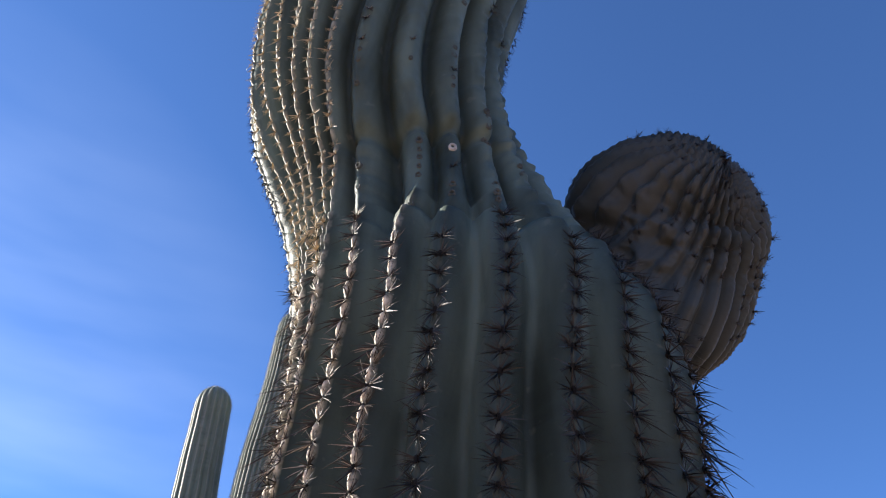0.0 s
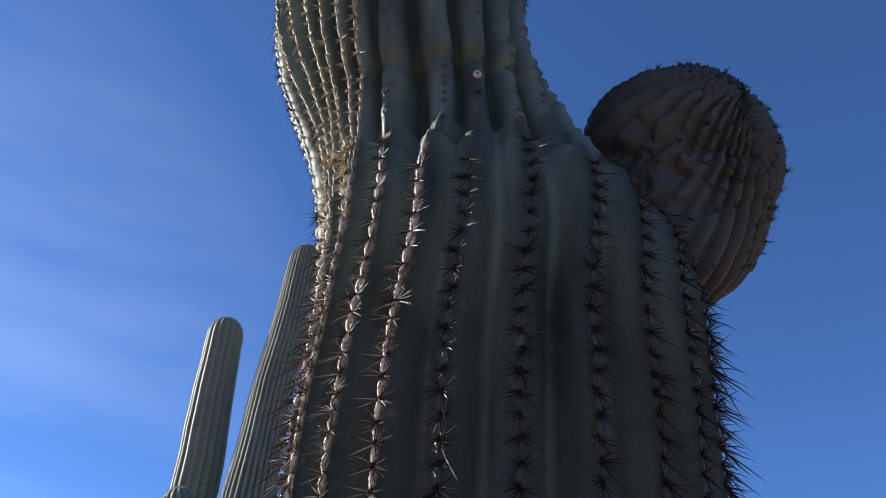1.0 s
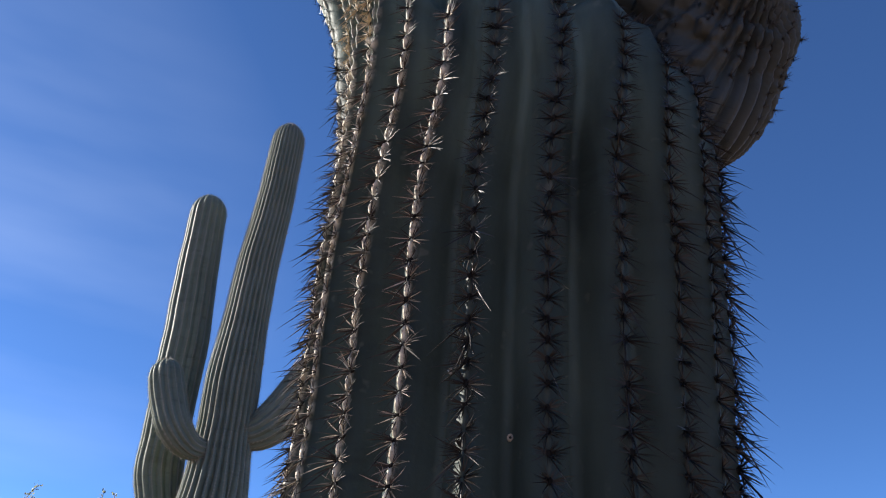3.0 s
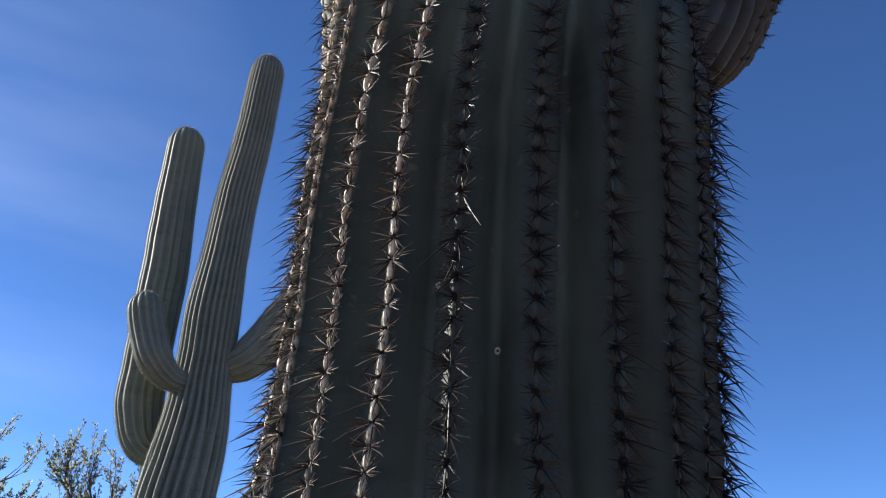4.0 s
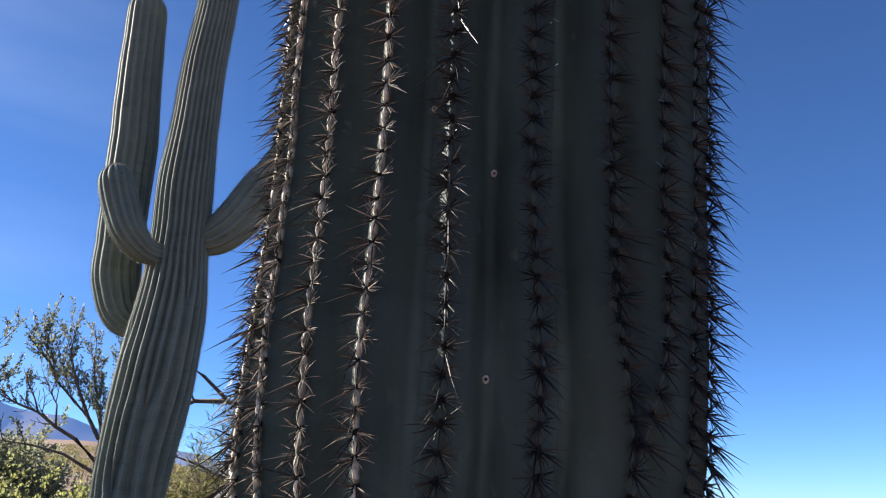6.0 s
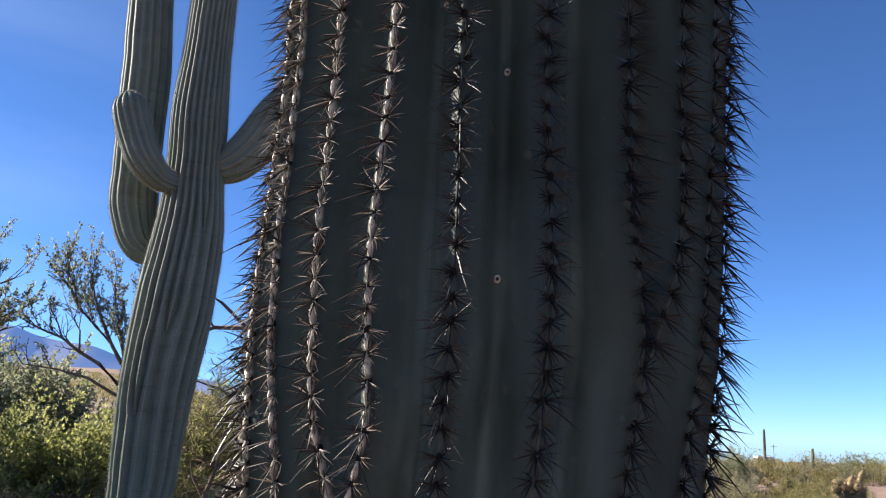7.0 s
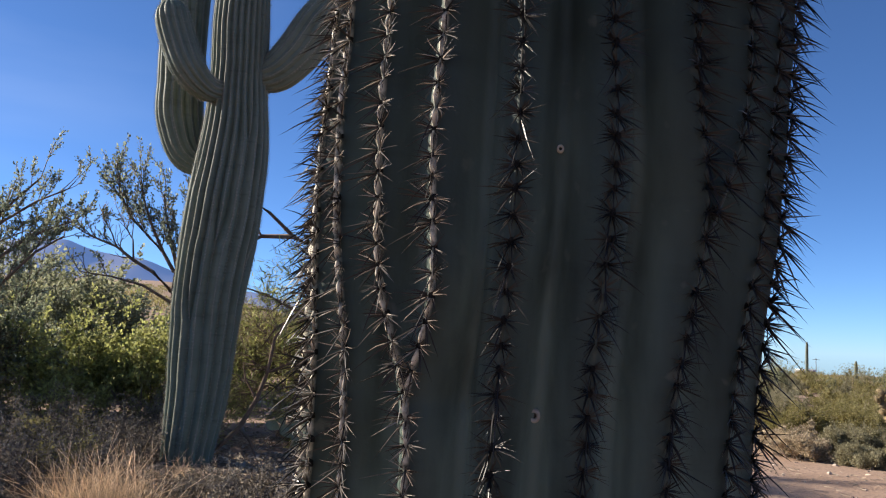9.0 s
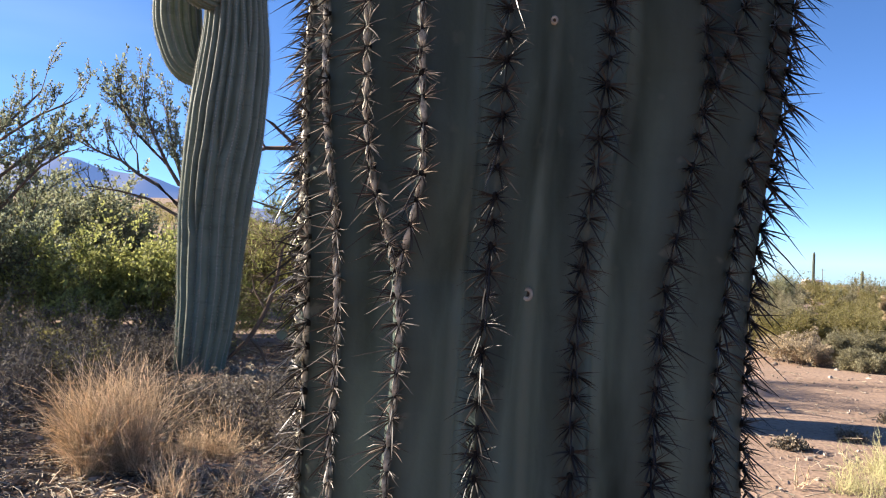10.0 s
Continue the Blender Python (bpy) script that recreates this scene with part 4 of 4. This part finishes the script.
for i, (x, y, s) in enumerate(((-3.3, 8.2, 0.38), (-4.0, 8.0, 0.42), (-3.0, 9.0, 0.36), (-4.8, 8.3, 0.42), (-3.0, 7.1, 0.32), (-3.8, 6.9, 0.36), (-3.3, 5.9, 0.34), (-2.75, 6.2, 0.3), (-2.85, 7.7, 0.3),
                               (-3.1, 4.9, 0.36), (-4.2, 6.0, 0.42), (-4.0, 5.0, 0.55), (-3.5, 4.4, 0.4), (-2.9, 4.2, 0.26), (-1.75, 6.0, 0.17), (-1.35, 6.4, 0.15), (-2.0, 5.4, 0.24))):
    plant("dead_shrub", "tangled grey-brown dead shrub with bare twigs", "shrub", (x, y), 24, 20 + i, dict(TWIGGY, length=s, leaves=1), DEAD_TWIG, DARK_LEAF, group="dead brush")
for i, (x, y, s) in enumerate(((-4.3, 7.4, 0.3), (-3.6, 7.7, 0.26), (-3.0, 6.6, 0.22), (-4.0, 5.6, 0.26))):
    plant("shrub", "half-dry shrub with dull yellow-green leaves among dead brush", "shrub", (x, y), 20, 140 + i, dict(BUSHY, length=s, leaf=0.026, leaves=5, levels=2, root=0.2), DEAD_TWIG, OLIVE_LEAF, group="half-dry shrubs")


def bunch_grass(place, height, blades, seed, label, material, wide=0.35):
    rng = random.Random(seed)
    x, y = place
    ob = tagged(thing("bunch_grass", (x, y, ground_at(x, y) - 0.02)), label, "grass")
    acc = Acc()
    tufts = [(rng.uniform(0, 6.283), wide * math.sqrt(rng.random()), rng.uniform(0.35, 1.1), rng.uniform(0, 6.283), rng.uniform(0, 0.55)) for _ in range(20)]
    for _ in range(blades):
        a0, d, tall, la, lt = rng.choice(tufts)
        a, tilt = rng.uniform(0, 6.283), abs(rng.gauss(0, 0.27))
        root = Vector((math.cos(a0) * d + rng.gauss(0, 0.025), math.sin(a0) * d + rng.gauss(0, 0.025), 0))
        way = (Vector((math.cos(a) * math.sin(tilt), math.sin(a) * math.sin(tilt), math.cos(tilt))) + Vector((math.cos(la), math.sin(la), 0)) * lt).normalized()
        long = height * tall * rng.uniform(0.35, 1.1)
        pts = [root]
        for i in range(5):
            way = (spread(rng, way, rng.uniform(0.05, 0.5)) + Vector((0, 0, 0.1 - 0.05 * i))).normalized()
            pts.append(pts[-1] + way * long / 5)
        acc.tube(pts, [0.0019, 0.0017, 0.0015, 0.0012, 0.0009, 0.0004], 3)
        for i in (1, 2, 3, 4):
            if rng.random() < 0.75:
                acc.tube([pts[i], pts[i] + spread(rng, way, rng.uniform(0.4, 0.9)) * long * rng.uniform(0.1, 0.28)], [0.0014, 0.0005], 3)
    tagged(part("blades", acc.mesh("blades", [material]), ob), kind="stuff")
    return ob


bunch_grass((-1.87, 4.4), 0.66, 2000, 31, "dry straw-coloured bunch grass tuft in the sun", STRAW, 0.21)
bunch_grass((-1.5, 4.75), 0.36, 350, 32, "dry straw-coloured bunch grass tuft in the sun", STRAW, 0.22)
bunch_grass((-1.5, 9.6), 0.45, 800, 33, "dry golden grass clump beside the bare path", STRAW, 0.3)
bunch_grass((-2.05, 6.7), 0.22, 400, 36, "pale dry grass round the foot of the tall cactus", STRAW, 0.3)
bunch_grass((-1.25, 4.15), 0.3, 380, 37, "low pale dry grass lying over the ground", STRAW, 0.3)
plant("dead_shrub", "low grey dead shrub beside the straw grass", "shrub", (-1.5, 5.5), 26, 34, dict(TWIGGY, length=0.24, leaves=1), DEAD_TWIG, DARK_LEAF)
plant("dead_shrub", "low grey dead shrub beside the straw grass", "shrub", (-1.0, 5.1), 24, 35, dict(TWIGGY, length=0.22, leaves=1), DEAD_TWIG, DARK_LEAF)
# palo verde behind the front cactus
TREE = plant("palo_verde", "thin palo verde with crooked brown branches and wispy twigs", "tree", (-1.1, 9.1), 7, 41,
      dict(bend=0.4, forks=2, fork_angle=(0.35, 0.9), levels=4, leaves=1, leafy=1, leaf=0.09, slim=0.03, tilt=(0.3, 0.8), length=1.3, radius=0.05, lift=0.03, chance=0.6, segments=4, fuzz=0.03),
      BARK, YELLOW_LEAF, (-0.22, 0))
plant("dead_shrub", "small dark dead shrub on the bare path", "shrub", (-2.95, 12.0), 22, 42, dict(TWIGGY, length=0.3), DEAD_TWIG, DARK_LEAF)


def crooked_limb():
    acc = Acc()
    acc.tube([(0, 0, 0), (0.12, -0.2, 0.7), (0.05, -0.45, 1.5), (-0.1, -0.7, 2.05), (-0.45, -0.9, 2.22), (-0.75, -1.0, 2.2), (-0.98, -1.0, 2.1)], [0.05, 0.05, 0.045, 0.036, 0.028, 0.02, 0.01], 6)
    acc.tube([(-0.45, -0.9, 2.22), (-0.7, -0.95, 2.45), (-0.85, -0.95, 2.55), (-0.9, -0.9, 2.85)], [0.022, 0.017, 0.013, 0.005], 5)
    acc.tube([(-0.75, -1.0, 2.2), (-0.85, -1.0, 2.35), (-0.8, -1.0, 2.6)], [0.014, 0.01, 0.004], 5)
    acc.tube([(0.05, -0.45, 1.5), (-0.35, -0.7, 1.45), (-0.7, -0.8, 1.62), (-0.95, -0.85, 1.7)], [0.03, 0.02, 0.013, 0.006], 5)
    acc.tube([(-0.35, -0.7, 1.45), (-0.6, -0.75, 1.3), (-0.72, -0.8, 1.1)], [0.018, 0.012, 0.006], 5)
    part("branch", acc.mesh("branch", [BARK]), TREE, "crooked brown bare branch")


crooked_limb()


def dead_branch():
    ob = tagged(thing("dead_branch", (-1.95, 8.0, ground_at(-1.95, 8.0))), "crooked brown dead branch propped against the ground", "branch")
    acc = Acc()
    acc.tube([(-0.28, 0, -0.02), (-0.1, 0.02, 0.16), (0.02, 0, 0.28), (0.16, 0.03, 0.55), (0.26, 0, 0.82), (0.3, 0.05, 1.15), (0.42, 0.05, 1.35)], [0.022, 0.024, 0.026, 0.024, 0.02, 0.016, 0.01], 6)
    acc.tube([(0.02, 0, 0.28), (0.14, -0.04, 0.16), (0.2, -0.05, 0.02)], [0.018, 0.014, 0.01], 5)
    acc.tube([(0.16, 0.03, 0.55), (0.05, 0.0, 0.75), (0.02, 0.0, 0.9)], [0.012, 0.009, 0.004], 5)
    acc.tube([(0.26, 0, 0.82), (0.45, 0.0, 0.9), (0.6, 0.02, 1.05)], [0.014, 0.01, 0.006], 5)
    part("limb", acc.mesh("limb", [BARK]), ob)


dead_branch()


def prickly_pear(x, y):
    ob = tagged(thing("prickly_pear", (x, y, ground_at(x, y))), "pale prickly pear with flat oval pads beside the path", "cactus")
    rng = random.Random(77)
    todo = [(Vector((0, 0, 0.0)), 0.0, 0)] + [(Vector((0.16, 0.05, 0)), 0.4, 0), (Vector((-0.14, 0.02, 0)), -0.4, 0)]
    while todo:
        root, tilt, level = todo.pop()
        h, w = rng.uniform(0.15, 0.2), rng.uniform(0.055, 0.075)
        turn = Matrix.Translation(root) @ Matrix.Rotation(tilt, 4, "Y") @ Matrix.Rotation(rng.uniform(-0.8, 0.8), 4, "Z")
        acc = Acc()
        n, k = 7, 12
        for i in range(n):
            v = i / (n - 1)
            r = w * math.sin(math.pi * min(max(v, 0.02), 0.985)) ** 0.6 * (0.75 + 0.4 * v)
            acc.v += [turn @ Vector((r * math.cos(6.283 * j / k), 0.18 * r * math.sin(6.283 * j / k), h * v - 0.01)) for j in range(k)]
        acc.f = [(i * k + j, i * k + (j + 1) % k, i * k + k + (j + 1) % k, i * k + k + j) for i in range(n - 1) for j in range(k)]
        acc.m = [0] * len(acc.f)
        part("pad", acc.mesh("pad", [PAD]), ob)
        if level < 2:
            for d in (-0.5, 0.35):
                if rng.random() < 0.85:
                    todo.append((turn @ Vector((d * w * 1.2, 0, h * 0.93)), tilt + d * rng.uniform(0.6, 1.3), level + 1))


prickly_pear(-1.3, 8.6)

# right side: low bushes beyond the bare sand
for i, (x, y, s, mat) in enumerate(((5.3, 12.2, 0.36, OLIVE_LEAF), (6.5, 12.4, 0.34, OLIVE_LEAF), (7.8, 13.0, 0.36, GREY_LEAF), (4.7, 10.7, 0.22, DRY_LEAF),
                                    (5.6, 10.9, 0.24, GREY_LEAF), (6.7, 11.0, 0.25, DRY_LEAF), (5.2, 9.9, 0.15, GREY_LEAF), (6.0, 10.0, 0.2, GREY_LEAF), (5.9, 14.2, 0.4, GREY_LEAF),
                                    (7.4, 15.5, 0.38, OLIVE_LEAF), (9.4, 17.5, 0.38, OLIVE_LEAF), (8.6, 21, 0.5, GREY_LEAF), (11.6, 23, 0.4, OLIVE_LEAF), (14.6, 29, 0.42, GREY_LEAF),
                                    (17.5, 33, 0.42, OLIVE_LEAF), (12.8, 31, 0.6, GREY_LEAF), (23, 47, 0.55, CREOSOTE), (18.5, 44, 0.6, GREY_LEAF), (27.5, 52, 0.5, CREOSOTE), (33, 57, 0.6, GREY_LEAF), (12.6, 30, 0.8, CREOSOTE), (7.0, 13.6, 0.36, OLIVE_LEAF), (8.3, 14.6, 0.38, OLIVE_LEAF), (6.6, 15.8, 0.42, GREY_LEAF), (9.0, 13.4, 0.36, GREY_LEAF), (10.6, 19.5, 0.42, OLIVE_LEAF), (15.8, 36, 0.6, GREY_LEAF), (20.5, 38, 0.5, OLIVE_LEAF), (19.2, 45, 0.85, CREOSOTE), (21.6, 46, 0.7, OLIVE_LEAF), (23.6, 45, 0.75, GREY_LEAF), (25.2, 44, 0.95, CREOSOTE), (27.0, 46, 0.9, CREOSOTE))):
    plant("bush", "low sunlit yellowish desert bush beyond the bare sand" if mat is OLIVE_LEAF else "low dry grey-green desert bush at the edge of bare sand",
          "shrub", (x, y), 20 if y < 20 else 11, 50 + i, dict(BUSHY, length=s, leaf=0.027 if y < 20 else 0.055, slim=0.4, leaves=9 if y < 20 else 6, fuzz=0.025), GREY_TWIG, mat, group="bushes beyond the sand")
bunch_grass((2.3, 4.55), 0.3, 190, 71, "small tuft of yellow-green grass on shaded ground", GREEN_TWIG, 0.16)
bunch_grass((2.6, 4.95), 0.28, 170, 72, "small tuft of yellow-green grass on shaded ground", GREEN_TWIG, 0.14)

for i, (x, y) in enumerate(((2.9, 5.9), (2.35, 5.6), (3.6, 6.6))):
    plant("dead_shrub", "tiny dark dead shrub on the sand", "shrub", (x, y), 12, 80 + i, dict(TWIGGY, length=0.05, root=0.06, leaves=1), DEAD_TWIG, DARK_LEAF, group="dead shrubs on the sand")
plant("dead_twig", "small bleached dead twig tuft on the sand", "shrub", (1.97, 4.65), 5, 73, dict(TWIGGY, length=0.16, levels=1, leaves=0, radius=0.006, tilt=(0.05, 0.5), root=0.05), STRAW, DRY_LEAF)


def far_saguaro(x, y, height, r, label):
    z = ground_at(x, y)
    rows, crest, _ = limb([(0, 0, -0.3, r * 0.9), (0, 0, height * 0.5, r), (0.02, 0, height, r * 0.85)], 12, 0.04, per=4, step=0.25, dome=0.3)
    ob = tagged(new("saguaro", grid_mesh("far_saguaro", rows, crest, FAR_SKIN)), label, "cactus")
    ob.location = (x, y, z)


def cholla(x, y):
    ob = tagged(thing("cholla", (x, y, ground_at(x, y) - 0.02)), "pale yellow bristly cholla cactus with knobby joints", "cactus")
    rng = random.Random(61)
    stalk = Acc()
    stalk.tube([(0, 0, 0), (0.02, 0, 0.3), (-0.01, 0.02, 0.55)], [0.05, 0.045, 0.04], 8)
    part("trunk", stalk.mesh("trunk", [BARK]), ob)
    todo = [(Vector((0, 0, 0.35 + 0.06 * i)), spread(rng, Vector((0, 0, 1)), rng.uniform(0.3, 1.2)), 0) for i in range(8)]
    joints = 0
    while todo and joints < 75:
        p, way, level = todo.pop(0)
        long, acc = rng.uniform(0.08, 0.13), Acc()
        pts = [p + way * long * u for u in (0, 0.15, 0.5, 0.85, 1)]
        acc.tube(pts, [0.014, 0.03, 0.034, 0.03, 0.01], 8)
        for _ in range(130):
            q = p + way * long * rng.random()
            out = spread(rng, way, 1.3)
            acc.tube([q + out * 0.02, q + out * rng.uniform(0.045, 0.062)], [0.0018, 0.0006], 3)
        part("joint", acc.mesh("joint", [CHOLLA]), ob)
        joints += 1
        if level < 3:
            for _ in range(rng.choice((1, 2, 2))):
                todo.append((pts[-1], (spread(rng, way, rng.uniform(0.3, 0.9)) + Vector((0, 0, 0.2))).normalized(), level + 1))


cholla(6.15, 10.9)
far_saguaro(28.0, 60, 3.45, 0.11, "slim far saguaro spear standing above the bushes")
far_saguaro(31.66, 60, 2.15, 0.13, "short far saguaro stub standing above the bushes")


def far_trailer(x, y):
    z = ground_at(x, y)
    ob = tagged(thing("trailer", (x, y, z)), "white-roofed trailer far off among the scrub", "trailer")

    def box(name, size, at, mat):
        bm = bmesh.new()
        bmesh.ops.create_cube(bm, size=1.0, matrix=Matrix.Translation(at) @ Matrix.Diagonal((*size, 1)))
        bmesh.ops.bevel(bm, geom=bm.edges[:], offset=0.06, segments=2, affect="EDGES")
        me = bpy.data.meshes.new(name)
        bm.to_mesh(me)
        bm.free()
        me.materials.append(mat)
        part(name, me, ob)

    box("body", (3.6, 2.2, 1.5), (0, 0, 0.95), DEAD_TWIG)
    box("roof", (3.8, 2.4, 0.4), (0, 0, 1.9), WHITE)
    for dx in (-1.2, 1.2):
        box("wheel", (0.6, 2.0, 0.6), (dx, 0, 0.28), PIT)


def far_pole(x, y, height):
    ob = tagged(thing("utility_pole", (x, y, ground_at(x, y))), "thin wooden utility pole far beyond the scrub", "pole")
    acc = Acc()
    acc.tube([(0, 0, -0.2), (0, 0, height)], [0.1, 0.06], 8)
    part("post", acc.mesh("post", [BARK]), ob)
    acc = Acc()
    acc.tube([(-0.7, 0, height - 0.4), (0.7, 0, height - 0.4)], [0.04, 0.04], 6)
    part("crossarm", acc.mesh("crossarm", [BARK]), ob)


far_trailer(84.0, 180)
far_pole(86.4, 180, 4.7)


def far_scrub():
    """Countless low bushes that close the plain towards the skyline."""
    rng = random.Random(66)
    wood, leaves = Acc(), Acc()
    for k in range(800):
        y = 42 + 240 * rng.random() ** 1.6
        x = y * (rng.uniform(0.3, 0.75) if k < 420 else rng.uniform(-0.75, -0.12))
        z = ground_at(x, y)
        tall, wide = 0.45 + 1.3 * rng.random() ** 2, rng.uniform(0.6, 1.5)
        wood.tube([(x, y, z - 0.1), (x + 0.1, y, z + tall * 0.6)], [0.05, 0.02], 4)
        for _ in range(230):
            a, h = rng.uniform(0, 6.283), rng.random()
            d = wide * math.sqrt(rng.random()) * math.sqrt(max(0.05, 1 - (h - 0.3) ** 2 * 1.6))
            leaf(rng, leaves, Vector((x + d * math.cos(a), y + d * math.sin(a), z + 0.05 + h * tall)), spread(rng, Vector((0, 0, 1)), rng.uniform(0, 1.3)), rng.uniform(0.04, 0.1) * (1 + y / 200), 0.5)
    ob = tagged(thing("far_scrub", (0, 0, 0)), "olive desert scrub spreading over the plain to the skyline", "scrub", kind="stuff")
    tagged(part("wood", wood.mesh("scrub_wood", [BARK]), ob), kind="stuff")
    tagged(part("foliage", leaves.mesh("scrub_foliage", [OLIVE_LEAF], False), ob), kind="stuff")


far_scrub()


# ---- loose stones and litter ----
def scatter():
    rng = random.Random(90)
    acc = Acc()
    for _ in range(2600):
        d = rng.random() ** 0.6
        x, y = rng.uniform(-8, 9), -4 + 18 * d
        s = 0.008 + 0.03 * rng.random() ** 4
        z = ground_at(x, y)
        top = [Vector((x + s * rng.uniform(-0.3, 0.3), y, z + s * rng.uniform(0.5, 0.9)))]
        n = 6
        ring = [Vector((x + s * rng.uniform(0.7, 1.2) * math.cos(6.283 * k / n), y + s * rng.uniform(0.7, 1.2) * math.sin(6.283 * k / n), z + s * rng.uniform(0.1, 0.4))) for k in range(n)]
        low = [Vector((v.x, v.y, z - 0.04)) for v in ring]
        acc.add(top + ring + low, [(0, k + 1, (k + 1) % n + 1) for k in range(n)] + [(k + 1, k + 1 + n, (k + 1) % n + 1 + n, (k + 1) % n + 1) for k in range(n)])
    tagged(new("stones", acc.mesh("stones", [STONE], False)), "small pinkish and grey stones strewn over the sand", "stones", kind="stuff")
    acc = Acc()
    for _ in range(9000):
        x, y = rng.gauss(-2.4, 1.7), rng.gauss(5.4, 2.0)
        z = ground_at(x, y) + 0.012
        a, s = rng.uniform(0, 6.283), rng.uniform(0.04, 0.22)
        p, q = Vector((x, y, z)), Vector((x + s * math.cos(a), y + s * math.sin(a), z + rng.uniform(-0.005, 0.05)))
        acc.tube([p, (p + q) / 2 + Vector((0, 0, rng.uniform(0, 0.02))), q], [0.004, 0.0035, 0.002], 3)
    for _ in range(42000):
        x, y = rng.gauss(-2.5, 1.5), rng.gauss(5.2, 1.9)
        if x > -0.7 or noise.noise(Vector((x, y, 0)) * 1.6) < -0.1 + rng.gauss(0, 0.1):
            continue
        leaf(rng, acc, Vector((x, y, ground_at(x, y) + rng.uniform(0.004, 0.03))), spread(rng, Vector((0, 0, 1)), rng.uniform(1.0, 1.8)), rng.uniform(0.02, 0.06), 0.6)
    for _ in range(1100):
        x, y = rng.uniform(1.2, 8), 3.6 + 5.9 * rng.random() ** 2
        a, t = rng.uniform(0, 6.283), rng.uniform(0.03, 0.12)
        z = ground_at(x, y) + 0.012
        acc.tube([(x, y, z), (x + t * math.cos(a), y + t * math.sin(a), z + 0.01)], [0.004, 0.002], 3)
    tagged(new("litter", acc.mesh("litter", [LITTER])), "dead twigs and dry litter lying on the ground", "litter", kind="stuff")


scatter()
